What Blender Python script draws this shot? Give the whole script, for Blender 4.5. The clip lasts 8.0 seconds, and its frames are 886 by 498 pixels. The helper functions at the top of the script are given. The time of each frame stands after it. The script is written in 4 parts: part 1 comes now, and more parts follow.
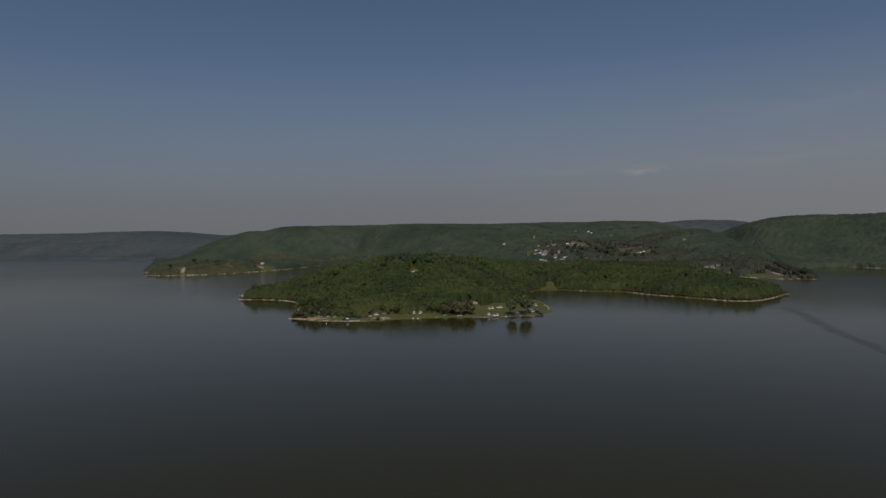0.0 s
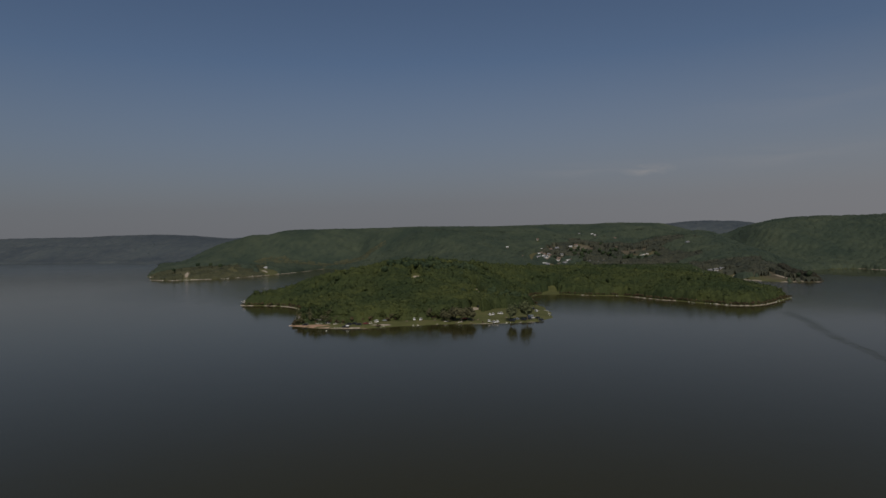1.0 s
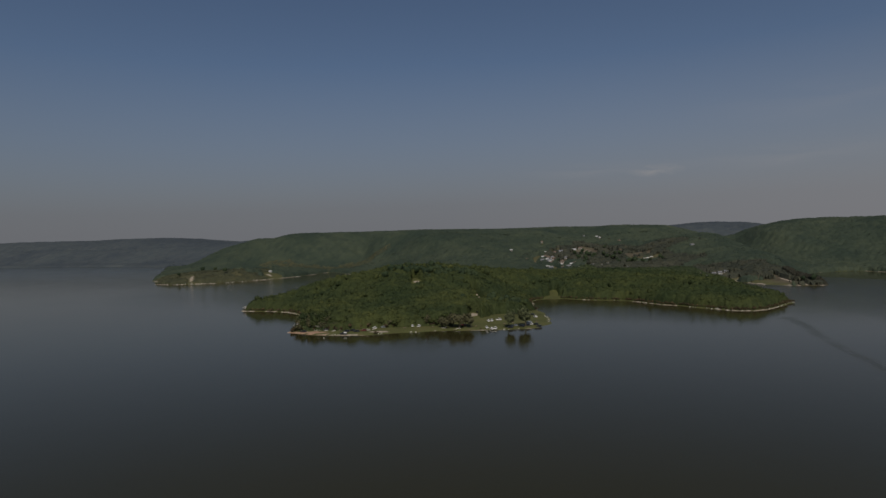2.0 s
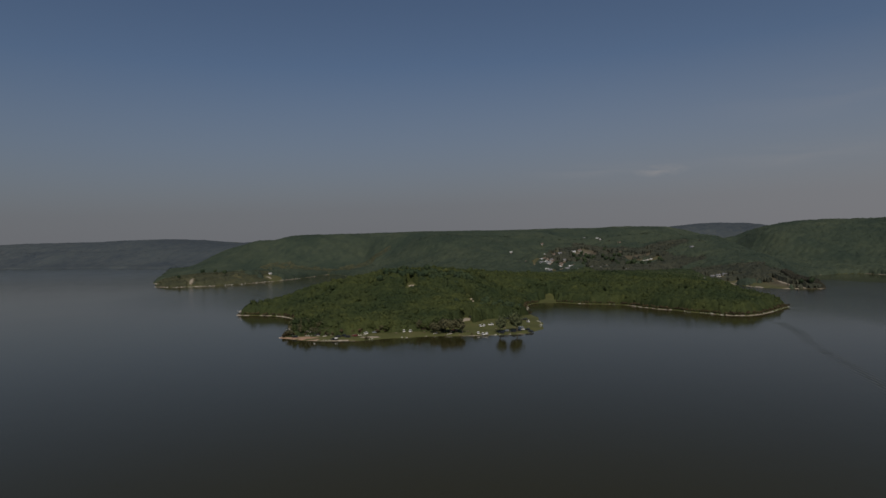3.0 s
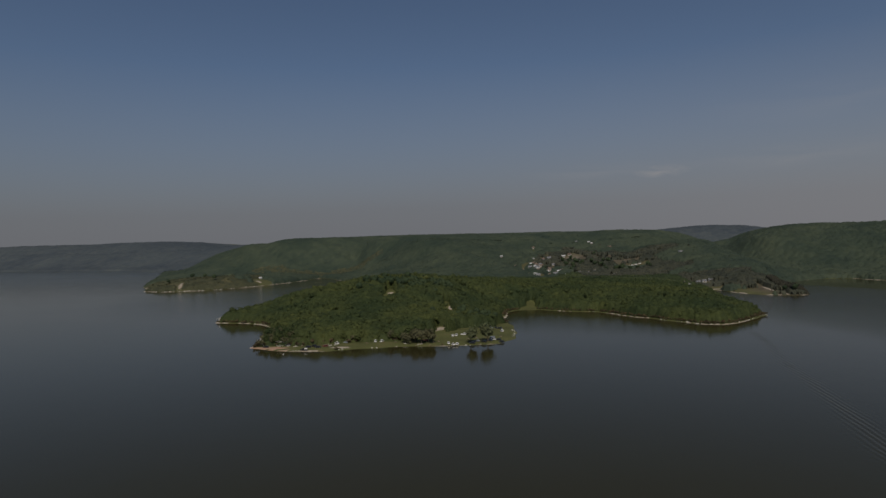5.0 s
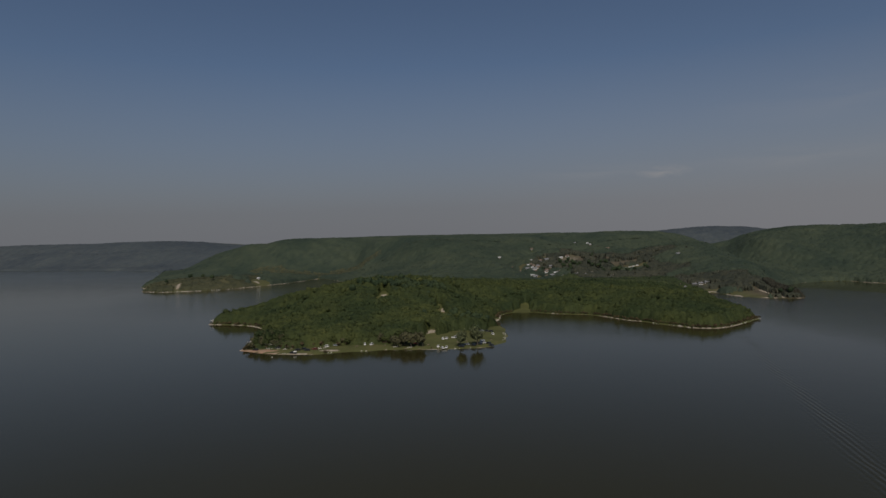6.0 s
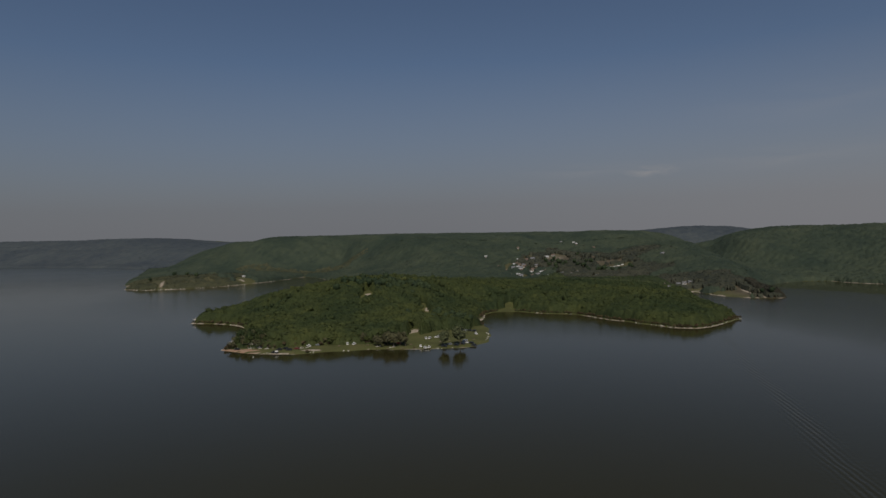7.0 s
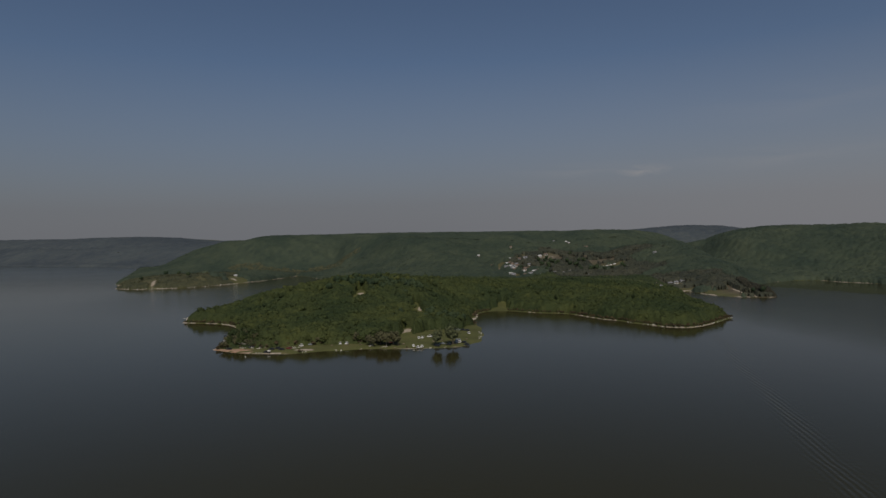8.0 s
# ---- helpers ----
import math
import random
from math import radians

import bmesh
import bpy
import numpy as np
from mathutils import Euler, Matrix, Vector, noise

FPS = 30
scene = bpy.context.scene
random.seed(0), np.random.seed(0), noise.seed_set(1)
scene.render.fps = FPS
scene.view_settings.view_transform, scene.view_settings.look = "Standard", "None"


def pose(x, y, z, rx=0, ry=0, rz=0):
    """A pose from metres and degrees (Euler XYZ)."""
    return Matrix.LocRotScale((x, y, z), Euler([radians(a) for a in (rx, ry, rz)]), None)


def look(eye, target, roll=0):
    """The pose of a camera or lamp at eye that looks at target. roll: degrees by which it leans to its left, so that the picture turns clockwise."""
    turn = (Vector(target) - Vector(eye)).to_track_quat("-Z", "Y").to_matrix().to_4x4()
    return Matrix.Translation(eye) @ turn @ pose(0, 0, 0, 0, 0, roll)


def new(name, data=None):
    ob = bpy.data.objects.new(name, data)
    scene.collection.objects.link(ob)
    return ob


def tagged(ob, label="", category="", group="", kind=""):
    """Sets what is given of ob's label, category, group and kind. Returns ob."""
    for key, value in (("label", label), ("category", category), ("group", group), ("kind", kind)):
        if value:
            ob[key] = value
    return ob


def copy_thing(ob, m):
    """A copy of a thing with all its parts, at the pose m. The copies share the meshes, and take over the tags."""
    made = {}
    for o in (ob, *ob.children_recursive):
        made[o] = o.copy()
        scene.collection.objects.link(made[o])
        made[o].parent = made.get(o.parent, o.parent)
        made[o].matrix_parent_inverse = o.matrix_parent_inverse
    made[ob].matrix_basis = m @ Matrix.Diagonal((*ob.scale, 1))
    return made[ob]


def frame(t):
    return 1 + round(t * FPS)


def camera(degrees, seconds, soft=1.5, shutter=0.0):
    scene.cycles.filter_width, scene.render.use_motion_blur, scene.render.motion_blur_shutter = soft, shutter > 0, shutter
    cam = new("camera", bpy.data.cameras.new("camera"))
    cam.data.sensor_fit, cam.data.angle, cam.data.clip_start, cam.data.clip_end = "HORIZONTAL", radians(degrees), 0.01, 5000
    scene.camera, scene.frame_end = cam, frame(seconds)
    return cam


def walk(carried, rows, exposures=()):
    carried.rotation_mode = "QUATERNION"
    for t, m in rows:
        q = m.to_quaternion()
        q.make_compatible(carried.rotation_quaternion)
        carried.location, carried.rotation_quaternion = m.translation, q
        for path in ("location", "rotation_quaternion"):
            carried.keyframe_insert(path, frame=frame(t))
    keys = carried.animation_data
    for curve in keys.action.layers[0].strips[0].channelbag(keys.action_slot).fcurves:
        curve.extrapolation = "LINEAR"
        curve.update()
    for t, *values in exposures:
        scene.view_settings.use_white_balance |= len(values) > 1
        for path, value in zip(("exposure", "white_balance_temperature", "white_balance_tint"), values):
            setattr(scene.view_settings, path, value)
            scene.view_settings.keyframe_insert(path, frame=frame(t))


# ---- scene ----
cam = camera(72.0, 8.0, soft=1.5)
PATH = [
    (0, (5.411, 2.565, 60.212), (5.4201, 4.5642, 60.1811), -1.01),
    (0.5, (6.985, 2.766, 62.171), (6.9872, 4.7658, 62.1424), -1.22),
    (1, (9.328, 3.006, 64.107), (9.3215, 5.0055, 64.0809), -1.31),
    (1.5, (12.714, 3.280, 65.991), (12.6959, 5.2800, 65.9680), -1.44),
    (3, (26.937, 4.174, 71.235), (26.8935, 6.1739, 71.2164), -1.57),
    (3.5, (32.849, 4.440, 72.888), (32.8103, 6.4396, 72.8699), -1.63),
    (4, (38.838, 4.728, 74.549), (38.8027, 6.7272, 74.5315), -1.62),
    (4.5, (44.667, 5.060, 76.146), (44.6271, 7.0599, 76.1304), -1.67),
    (6, (60.149, 6.119, 80.058), (60.0957, 8.1177, 80.0421), -1.44),
    (6.5, (62.977, 6.388, 80.796), (62.9374, 8.3878, 80.7755), -1.29),
    (7, (64.190, 6.570, 81.216), (64.1751, 8.5694, 81.1930), -1.20),
    (7.5, (64.483, 6.651, 81.456), (64.4809, 8.6505, 81.4315), -1.16),
    (8, (64.254, 6.654, 81.651), (64.2621, 8.6534, 81.6240), -1.14),
]
walk(cam, [(t, look(eye, target, roll)) for t, eye, target, roll in PATH])

# ---- world, sun ----
SUN_ELEV, SUN_ROT = 50.0, 178.0      # rotation clockwise from +y, seen from above
SKY = 0.05
HAZE_DEPTH = [(0.0, (1, 1, 1)), (0.06, (0.93, 0.93, 0.93)), (0.16, (0.52, 0.52, 0.52)), (0.28, (0.09, 0.09, 0.09)), (0.5, (0, 0, 0))]
HAZE_COLOURS = [(0.0, (2.72, 2.80, 3.06)), (0.5, (2.94, 3.01, 3.29)), (1.0, (3.6, 3.6, 3.85))]
WISPS = [((0.316, 0.943, 0.103), (20, 20, 80), 0.8), ((0.50, 0.86, 0.112), (5, 5, 42), 0.22), ((0.24, 0.965, 0.108), (6, 6, 60), 0.2), ((0.54, 0.83, 0.185), (4, 4, 26), 0.13)]
WISP_COLOUR = (5.4, 5.2, 5.2)
scene.view_settings.exposure = 0.0
world = bpy.data.worlds.new("sky")
scene.world = world
world.use_nodes = True


def build_sky():
    """A clear spring sky over a deep layer of haze, with faint wisps of cloud."""
    nt = world.node_tree
    nt.nodes.clear()

    def node(kind, **inputs):
        n = nt.nodes.new(kind)
        for k, v in inputs.items():
            n.inputs[k].default_value = v
        return n

    def ramp_of(sock, stops):
        r = nt.nodes.new("ShaderNodeValToRGB")
        while len(r.color_ramp.elements) < len(stops):
            r.color_ramp.elements.new(0.5)
        for e, (at, c) in zip(r.color_ramp.elements, stops):
            e.position, e.color = at, (*c, 1)
        nt.links.new(sock, r.inputs["Fac"])
        return r.outputs["Color"]

    def blend(fac, one, two):
        n = nt.nodes.new("ShaderNodeMix")
        n.data_type = "RGBA"
        nt.links.new(fac, n.inputs["Factor"])
        for sock, v in ((n.inputs["A"], one), (n.inputs["B"], two)):
            if isinstance(v, tuple):
                sock.default_value = (*v, 1)
            else:
                nt.links.new(v, sock)
        return n.outputs["Result"]

    out = node("ShaderNodeOutputWorld")
    bg = node("ShaderNodeBackground", Strength=SKY)
    sky = node("ShaderNodeTexSky")
    sky.sky_type = "NISHITA"
    sky.sun_disc = False
    sky.sun_elevation, sky.sun_rotation = radians(SUN_ELEV), radians(SUN_ROT)
    sky.altitude, sky.air_density, sky.dust_density, sky.ozone_density = 200, 0.86, 1.0, 3.0
    co = node("ShaderNodeTexCoord")
    xyz = node("ShaderNodeSeparateXYZ")
    nt.links.new(co.outputs["Generated"], xyz.inputs[0])
    # haze: thick at the horizon, gone at some 25 degrees, a little lower towards the west
    west = node("ShaderNodeMath")
    west.operation = "MINIMUM"
    nt.links.new(xyz.outputs["X"], west.inputs[0])
    west.inputs[1].default_value = 0.0
    lift = node("ShaderNodeMath")
    lift.operation = "MULTIPLY_ADD"
    nt.links.new(west.outputs[0], lift.inputs[0])
    lift.inputs[1].default_value = -0.015
    nt.links.new(xyz.outputs["Z"], lift.inputs[2])
    k = ramp_of(lift.outputs[0], HAZE_DEPTH)
    side = node("ShaderNodeMath")
    side.operation = "MULTIPLY_ADD"
    nt.links.new(xyz.outputs["X"], side.inputs[0])
    side.inputs[1].default_value, side.inputs[2].default_value = 0.8, 0.5
    haze = ramp_of(side.outputs[0], HAZE_COLOURS)
    color = blend(k, sky.outputs[0], haze)
    # wisps of cloud
    for place_at, stretch, strength in WISPS:
        far = node("ShaderNodeVectorMath")
        far.operation = "SUBTRACT"
        nt.links.new(co.outputs["Generated"], far.inputs[0])
        far.inputs[1].default_value = place_at
        flat = node("ShaderNodeVectorMath")
        flat.operation = "MULTIPLY"
        nt.links.new(far.outputs[0], flat.inputs[0])
        flat.inputs[1].default_value = stretch
        size = node("ShaderNodeVectorMath")
        size.operation = "LENGTH"
        nt.links.new(flat.outputs[0], size.inputs[0])
        n = node("ShaderNodeTexNoise", Scale=1.6, Detail=5.0)
        nt.links.new(flat.outputs[0], n.inputs["Vector"])
        grain = ramp_of(n.outputs["Fac"], [(0.4, (0, 0, 0)), (0.72, (1, 1, 1))])
        near = ramp_of(size.outputs["Value"], [(0.0, (strength,) * 3), (0.9, (0, 0, 0))])
        both = node("ShaderNodeMath")
        both.operation = "MULTIPLY"
        nt.links.new(grain, both.inputs[0])
        nt.links.new(near, both.inputs[1])
        color = blend(both.outputs[0], color, WISP_COLOUR)
    nt.links.new(color, bg.inputs["Color"])
    nt.links.new(bg.outputs[0], out.inputs["Surface"])


build_sky()
sun_data = bpy.data.lights.new("sun", "SUN")
sun_data.energy, sun_data.angle, sun_data.color = 2.35, radians(0.6), (1.0, 0.93, 0.82)
sun = new("sun", sun_data)
_a, _e = radians(SUN_ROT), radians(SUN_ELEV)
sun.matrix_world = look((800 * math.sin(_a) * math.cos(_e), 800 * math.cos(_a) * math.cos(_e), 800 * math.sin(_e)), (0, 0, 0))


# ---- noise and plan ----
def hash2(ix, iy, seed):
    v = np.sin(ix * 127.1 + iy * 311.7 + seed * 74.7) * 43758.5453
    return v - np.floor(v)


def vnoise(x, y, scale, seed=0):
    """Smooth noise, 0 to 1, of that wavelength in metres."""
    u, v = x / scale, y / scale
    iu, iv = np.floor(u), np.floor(v)
    fu, fv = u - iu, v - iv
    fu, fv = fu * fu * (3 - 2 * fu), fv * fv * (3 - 2 * fv)
    a, b = hash2(iu, iv, seed), hash2(iu + 1, iv, seed)
    c, d = hash2(iu, iv + 1, seed), hash2(iu + 1, iv + 1, seed)
    return (a * (1 - fu) + b * fu) * (1 - fv) + (c * (1 - fu) + d * fu) * fv


def fbm(x, y, scale, seed=0, octaves=4):
    total, amp, norm = 0, 1.0, 0.0
    for k in range(octaves):
        total = total + amp * vnoise(x, y, scale / 2 ** k, seed + k)
        norm += amp
        amp *= 0.5
    return total / norm


def step(a, b, v):
    t = np.clip((v - a) / (b - a), 0, 1)
    return t * t * (3 - 2 * t)


# the shore of the lake, in metres: the wooded head with its spit and cove, then the eastern shore
HEAD = [(-213, 653), (-174, 640), (-146, 620), (-133, 590), (-122, 545), (-115, 508), (-118, 482), (-99, 471), (-77, 460), (-48, 458),
        (-15, 466), (20, 472), (53, 471), (72, 472), (84, 479), (94, 497), (100, 527), (101, 571), (97, 619), (104, 680), (117, 704),
        (140, 701), (168, 680), (197, 667), (222, 622), (247, 580), (268, 550), (283, 544), (300, 554), (320, 577), (350, 607)]
EAST = [(356, 640), (366, 720), (392, 820), (414, 905), (429, 893), (433, 829), (453, 808), (488, 791), (506, 802), (520, 840),
        (556, 940), (583, 1000), (640, 1052), (690, 1066), (722, 1055), (730, 1010), (757, 962), (830, 860), (1000, 700), (1500, 500),
        (4600, 300), (4600, 4800), (-4600, 4800)]
WEST = [(-4600, 3400), (-2600, 3130), (-2077, 2977), (-1379, 2600), (-1083, 2330), (-916, 1963), (-780, 1650), (-654, 1352),
        (-592, 1260), (-576, 1206), (-548, 1184), (-517, 1174), (-482, 1184), (-440, 1188), (-414, 1210), (-384, 1258), (-362, 1308), (-340, 1368),
        (-322, 1420), (-300, 1545), (-262, 1500), (-190, 1350), (-165, 1180), (-170, 1040), (-182, 900), (-198, 770), (-213, 675)]
SHORE = np.array(HEAD + EAST + WEST, float)


def shore_distance(x, y):
    """Metres from the shore line; positive on land."""
    x, y = np.asarray(x, float), np.asarray(y, float)
    best, inside = np.full(x.shape, 1e12), np.zeros(x.shape, bool)
    for (ax, ay), (bx, by) in zip(SHORE, np.roll(SHORE, -1, axis=0)):
        dx, dy = bx - ax, by - ay
        t = np.clip(((x - ax) * dx + (y - ay) * dy) / (dx * dx + dy * dy), 0, 1)
        best = np.minimum(best, (x - ax - t * dx) ** 2 + (y - ay - t * dy) ** 2)
        cross = (ay > y) != (by > y)
        inside ^= cross & (x < ax + (y - ay) * dx / (dy if dy else 1e-9))
    return np.where(inside, 1, -1) * np.sqrt(best)


def shore(x, y):
    """Distance from the ragged shore."""
    wx = (fbm(x, y, 26, 5, 3) - 0.5) * 9
    wy = (fbm(x, y, 26, 9, 3) - 0.5) * 9
    return shore_distance(x + wx, y + wy)


def bump(x, y, cx, cy, sx, sy):
    return np.exp(-(((x - cx) / sx) ** 2 + ((y - cy) / sy) ** 2))


def land(x, y, d=None):
    """Height of the ground above the lake."""
    x, y = np.asarray(x, float), np.asarray(y, float)
    d = shore(x, y) if d is None else d
    dd = np.maximum(d, 0)
    up = 1.1 * (1 - np.exp(-dd / 3.5)) + 0.022 * np.minimum(dd, 150)
    hill = 24 * bump(x, y, -30, 720, 105, 115)
    hill = hill + 11 * bump(x, y, 60, 800, 120, 150) + 7.5 * bump(x, y, -140, 690, 60, 80)
    hill = hill + 7 * bump(x, y, 270, 680, 90, 95) + 10 * bump(x, y, 250, 900, 170, 130)
    hill = hill + 9 * bump(x, y, 425, 950, 60, 60) + 7 * bump(x, y, -470, 1310, 110, 90) + 11 * bump(x, y, 390, 1150, 90, 110)
    hill = hill * step(8, 75, d) + 10 * step(2, 26, d) * bump(x, y, -470, 1350, 170, 170)
    base = 34 * step(960, 1500, y - 0.1 * np.abs(x - 200)) * step(0, 220, d) * step(-620, -150, x)
    slope = step(1050, 1780, y - 430 * step(-60, -400, x) * step(1780, 1500, y))
    mid = (88 + 9 * bump(x, y, -150, 2000, 480, 900) - 3 * bump(x, y, 120, 1900, 110, 500)) * slope * np.clip((x - 0.12 * (y - 1900) + 1035) / 610, 0, 1) ** 1.4 * (1 - step(660, 930, x - 0.38 * (y - 1900)))
    mid = mid * step(0, 260 - 90 * step(-400, -700, x), d) * (1 - step(2100, 2500, y))
    flank = x - 0.45 * (y - 1500)
    east = np.maximum((93 - 10 * step(850, 1150, x)) * step(562, 868, flank), 46 * step(430, 760, flank)) * step(0, 430, d) * (1 - step(1900, 2300, y - 0.2 * x))
    north = (82 + 34 * step(880, 1220, x) * (1 - step(1380, 1700, x))) * step(2350, 2950, y) * step(300, 900, x)
    west = (86 + 36 * (1 - step(-1700, -1100, x))) * step(0, 620, d) * (1 - step(-1000, -550, x - 0.1 * (y - 2600))) * step(2250, 2700, y + 0.1 * x)
    behind = 66 * step(2300, 3000, y) * step(0, 320, d)
    high = np.maximum.reduce([base, mid, east, north, west, behind])
    # spurs and gullies, deepest half-way up the slopes
    s = np.clip(high / 92, 0, 1)
    spur = np.abs(2 * fbm(x + 0.35 * y, y * 0.62, 250, 61, 3) - 1)
    rough = (fbm(x, y, 420, 21, 3) - 0.5) * 20 * step(60, 500, d) * step(1000, 1600, y)
    rough = rough + (15 - 90 * np.maximum(0.36 - spur, 0)) * 4 * s * (1 - s) * step(40, 260, d) * (1 - 0.7 * step(2100, 2300, y))
    rough = rough + 11 * bump(x, y, 230, 1270, 150, 150)
    # a steep side valley above the head of the western inlet
    rough = rough - 15 * np.exp(-((x + 238 - 0.15 * (y - 1630)) / 40) ** 2) * step(1570, 1650, y) * (1 - step(1760, 1880, y))
    # the long spur that runs down from the hill to the eastern point
    off = x - 506 - 0.096 * (y - 840)
    spur_top = np.interp(y, [790, 850, 920, 985, 1070, 1180, 1300, 1420], [3, 8, 17, 26, 37, 49, 57, 60])
    ridge = spur_top * np.where(off < 0, np.exp(-(off / np.clip(62 + 0.25 * (y - 850), 45, 170)) ** 2), np.exp(-(off / 75) ** 2)) * step(0, 45, d) * (1 - step(1420, 1700, y))
    hill = np.maximum(hill, ridge - 4)
    rough = rough + (fbm(x, y, 70, 31, 3) - 0.5) * 5 * step(15, 80, d)
    z = np.where(d > 0, up + np.maximum(hill, high) + rough, np.maximum(d * 0.16, -7))
    return np.where(d > 0, np.maximum(z, 0.02 + 0.3 * (1 - np.exp(-dd / 2))), z)


def budding_place(x, y):
    """How far the woods are still leafless: about the village, the slope and lane east of it, and the western point."""
    k = 0.62 * bump(x, y, 245, 1190, 85, 110) + 0.95 * bump(x, y, 385, 1270, 105, 80) + 0.6 * bump(x, y, 400, 1090, 80, 60)
    k = k + 1.5 * bump(x, y, 495, 840, 34, 55) + 0.8 * bump(x, y, 450, 965, 55, 50) + 0.85 * bump(x, y, -340, 1590, 170, 50)
    return np.minimum(k + 0.7 * bump(x, y, -500, 1360, 150, 130) + 0.5 * bump(x, y, -440, 1230, 90, 60) + 0.8 * bump(x, y, -565, 1225, 60, 60), 0.95)


def bare_edge(x, y):
    """Where the leafless trees end, in ragged stands."""
    return 0.42 + 1.0 * (fbm(x, y, 60, 12, 3) - 0.5)


# ---- materials ----
def material(name):
    m = bpy.data.materials.new(name)
    m.use_nodes = True
    nt = m.node_tree
    return m, nt, nt.nodes["Principled BSDF"]


def noise_node(nt, scale, detail=4.0, rough=0.55):
    geo = nt.nodes.new("ShaderNodeNewGeometry")
    n = nt.nodes.new("ShaderNodeTexNoise")
    n.inputs["Scale"].default_value, n.inputs["Detail"].default_value, n.inputs["Roughness"].default_value = scale, detail, rough
    nt.links.new(geo.outputs["Position"], n.inputs["Vector"])
    return n.outputs["Fac"]


def ramp(nt, fac, stops):
    r = nt.nodes.new("ShaderNodeValToRGB")
    while len(r.color_ramp.elements) < len(stops):
        r.color_ramp.elements.new(0.5)
    for e, (p, c) in zip(r.color_ramp.elements, stops):
        e.position, e.color = p, (*c, 1)
    nt.links.new(fac, r.inputs["Fac"])
    return r.outputs["Color"]


def mix(nt, kind, fac, a, b):
    n = nt.nodes.new("ShaderNodeMix")
    n.data_type, n.blend_type = "RGBA", kind
    for sock, v in ((n.inputs["Factor"], fac), (n.inputs["A"], a), (n.inputs["B"], b)):
        if isinstance(v, (float, int)):
            sock.default_value = v
        elif isinstance(v, tuple):
            sock.default_value = (*v, 1)
        else:
            nt.links.new(v, sock)
    return n.outputs["Result"]


def simple(name, color, rough=0.7, metal=0.0, vary=0.12, scale=3.0):
    m, nt, p = material(name)
    c = ramp(nt, noise_node(nt, scale), [(0.3, tuple(v * (1 - vary) for v in color)), (0.7, tuple(min(1, v * (1 + vary)) for v in color))])
    nt.links.new(c, p.inputs["Base Color"])
    p.inputs["Roughness"].default_value, p.inputs["Metallic"].default_value = rough, metal
    return m


def foliage(name, dark, light, stand=0.012, leaf=0.12, vary=1.0, thin=0.3):
    """Leaves: colour from stand to stand, tree to tree and clump to clump."""
    m, nt, p = material(name)
    a = ramp(nt, noise_node(nt, stand, 4), [(0.36, dark), (0.64, light)])
    own = nt.nodes.new("ShaderNodeAttribute")
    own.attribute_name = "tree"
    k = vary
    t = ramp(nt, own.outputs["Fac"], [(0.0, (1 - 0.34 * k, 1 - 0.28 * k, 1 - 0.20 * k)), (0.3, (1 - 0.10 * k, 1 - 0.06 * k, 1 - 0.06 * k)), (0.75, (1 + 0.08 * k, 1 + 0.09 * k, 1)), (1.0, (1 + 0.34 * k, 1 + 0.26 * k, 1 + 0.16 * k))])
    b = ramp(nt, noise_node(nt, leaf, 2), [(0.3, (1 - 0.16 * k, 1 - 0.14 * k, 1 - 0.14 * k)), (0.7, (1 + 0.12 * k, 1 + 0.10 * k, 1 + 0.06 * k))])
    geo = nt.nodes.new("ShaderNodeNewGeometry")
    c = ramp(nt, geo.outputs["Random Per Island"], [(0.0, (1 - 0.10 * k, 1 - 0.09 * k, 1 - 0.09 * k)), (1.0, (1 + 0.10 * k, 1 + 0.08 * k, 1 + 0.05 * k))])
    tint = mix(nt, "MULTIPLY", 1.0, mix(nt, "MULTIPLY", 1.0, mix(nt, "MULTIPLY", 1.0, a, t), b), c)
    nt.links.new(tint, p.inputs["Base Color"])
    p.inputs["Roughness"].default_value = 0.75
    p.inputs["Specular IOR Level"].default_value = 0.15
    leaf_light = nt.nodes.new("ShaderNodeBsdfTranslucent")
    nt.links.new(tint, leaf_light.inputs["Color"])
    both = nt.nodes.new("ShaderNodeMixShader")
    both.inputs[0].default_value = thin
    nt.links.new(p.outputs[0], both.inputs[1])
    nt.links.new(leaf_light.outputs[0], both.inputs[2])
    nt.links.new(both.outputs[0], nt.nodes["Material Output"].inputs["Surface"])
    return m


LEAF_HEAD = foliage("leaves_spring_oak", (0.048, 0.067, 0.028), (0.087, 0.101, 0.035), 0.014, 0.1, 0.75)
# some blue haze of distance is put into the hill leaves' colour
LEAF_HILL_HAZED = foliage("leaves_hill_wood_hazed", (0.053, 0.073, 0.053), (0.085, 0.104, 0.069), 0.009, 0.05, 0.5)
LEAF_MID = foliage("leaves_lower_wood", (0.048, 0.066, 0.032), (0.078, 0.094, 0.041), 0.012, 0.08, 0.7)
# air haze of the far ridges is painted into this bluish leaf colour
LEAF_FAR_HAZED = foliage("leaves_far_ridge_hazed", (0.086, 0.101, 0.117), (0.106, 0.122, 0.132), 0.003, 0.02, 0.5)
LEAF_DARK = foliage("leaves_cedar", (0.042, 0.064, 0.034), (0.060, 0.082, 0.040), vary=0.6)
LEAF_OLIVE = foliage("leaves_olive_scrub", (0.082, 0.086, 0.052), (0.112, 0.112, 0.066), 0.02, 0.3, 0.7)
LEAF_SPARSE = foliage("leaves_budding", (0.104, 0.098, 0.056), (0.134, 0.126, 0.070), 0.03, 0.3, 0.8)
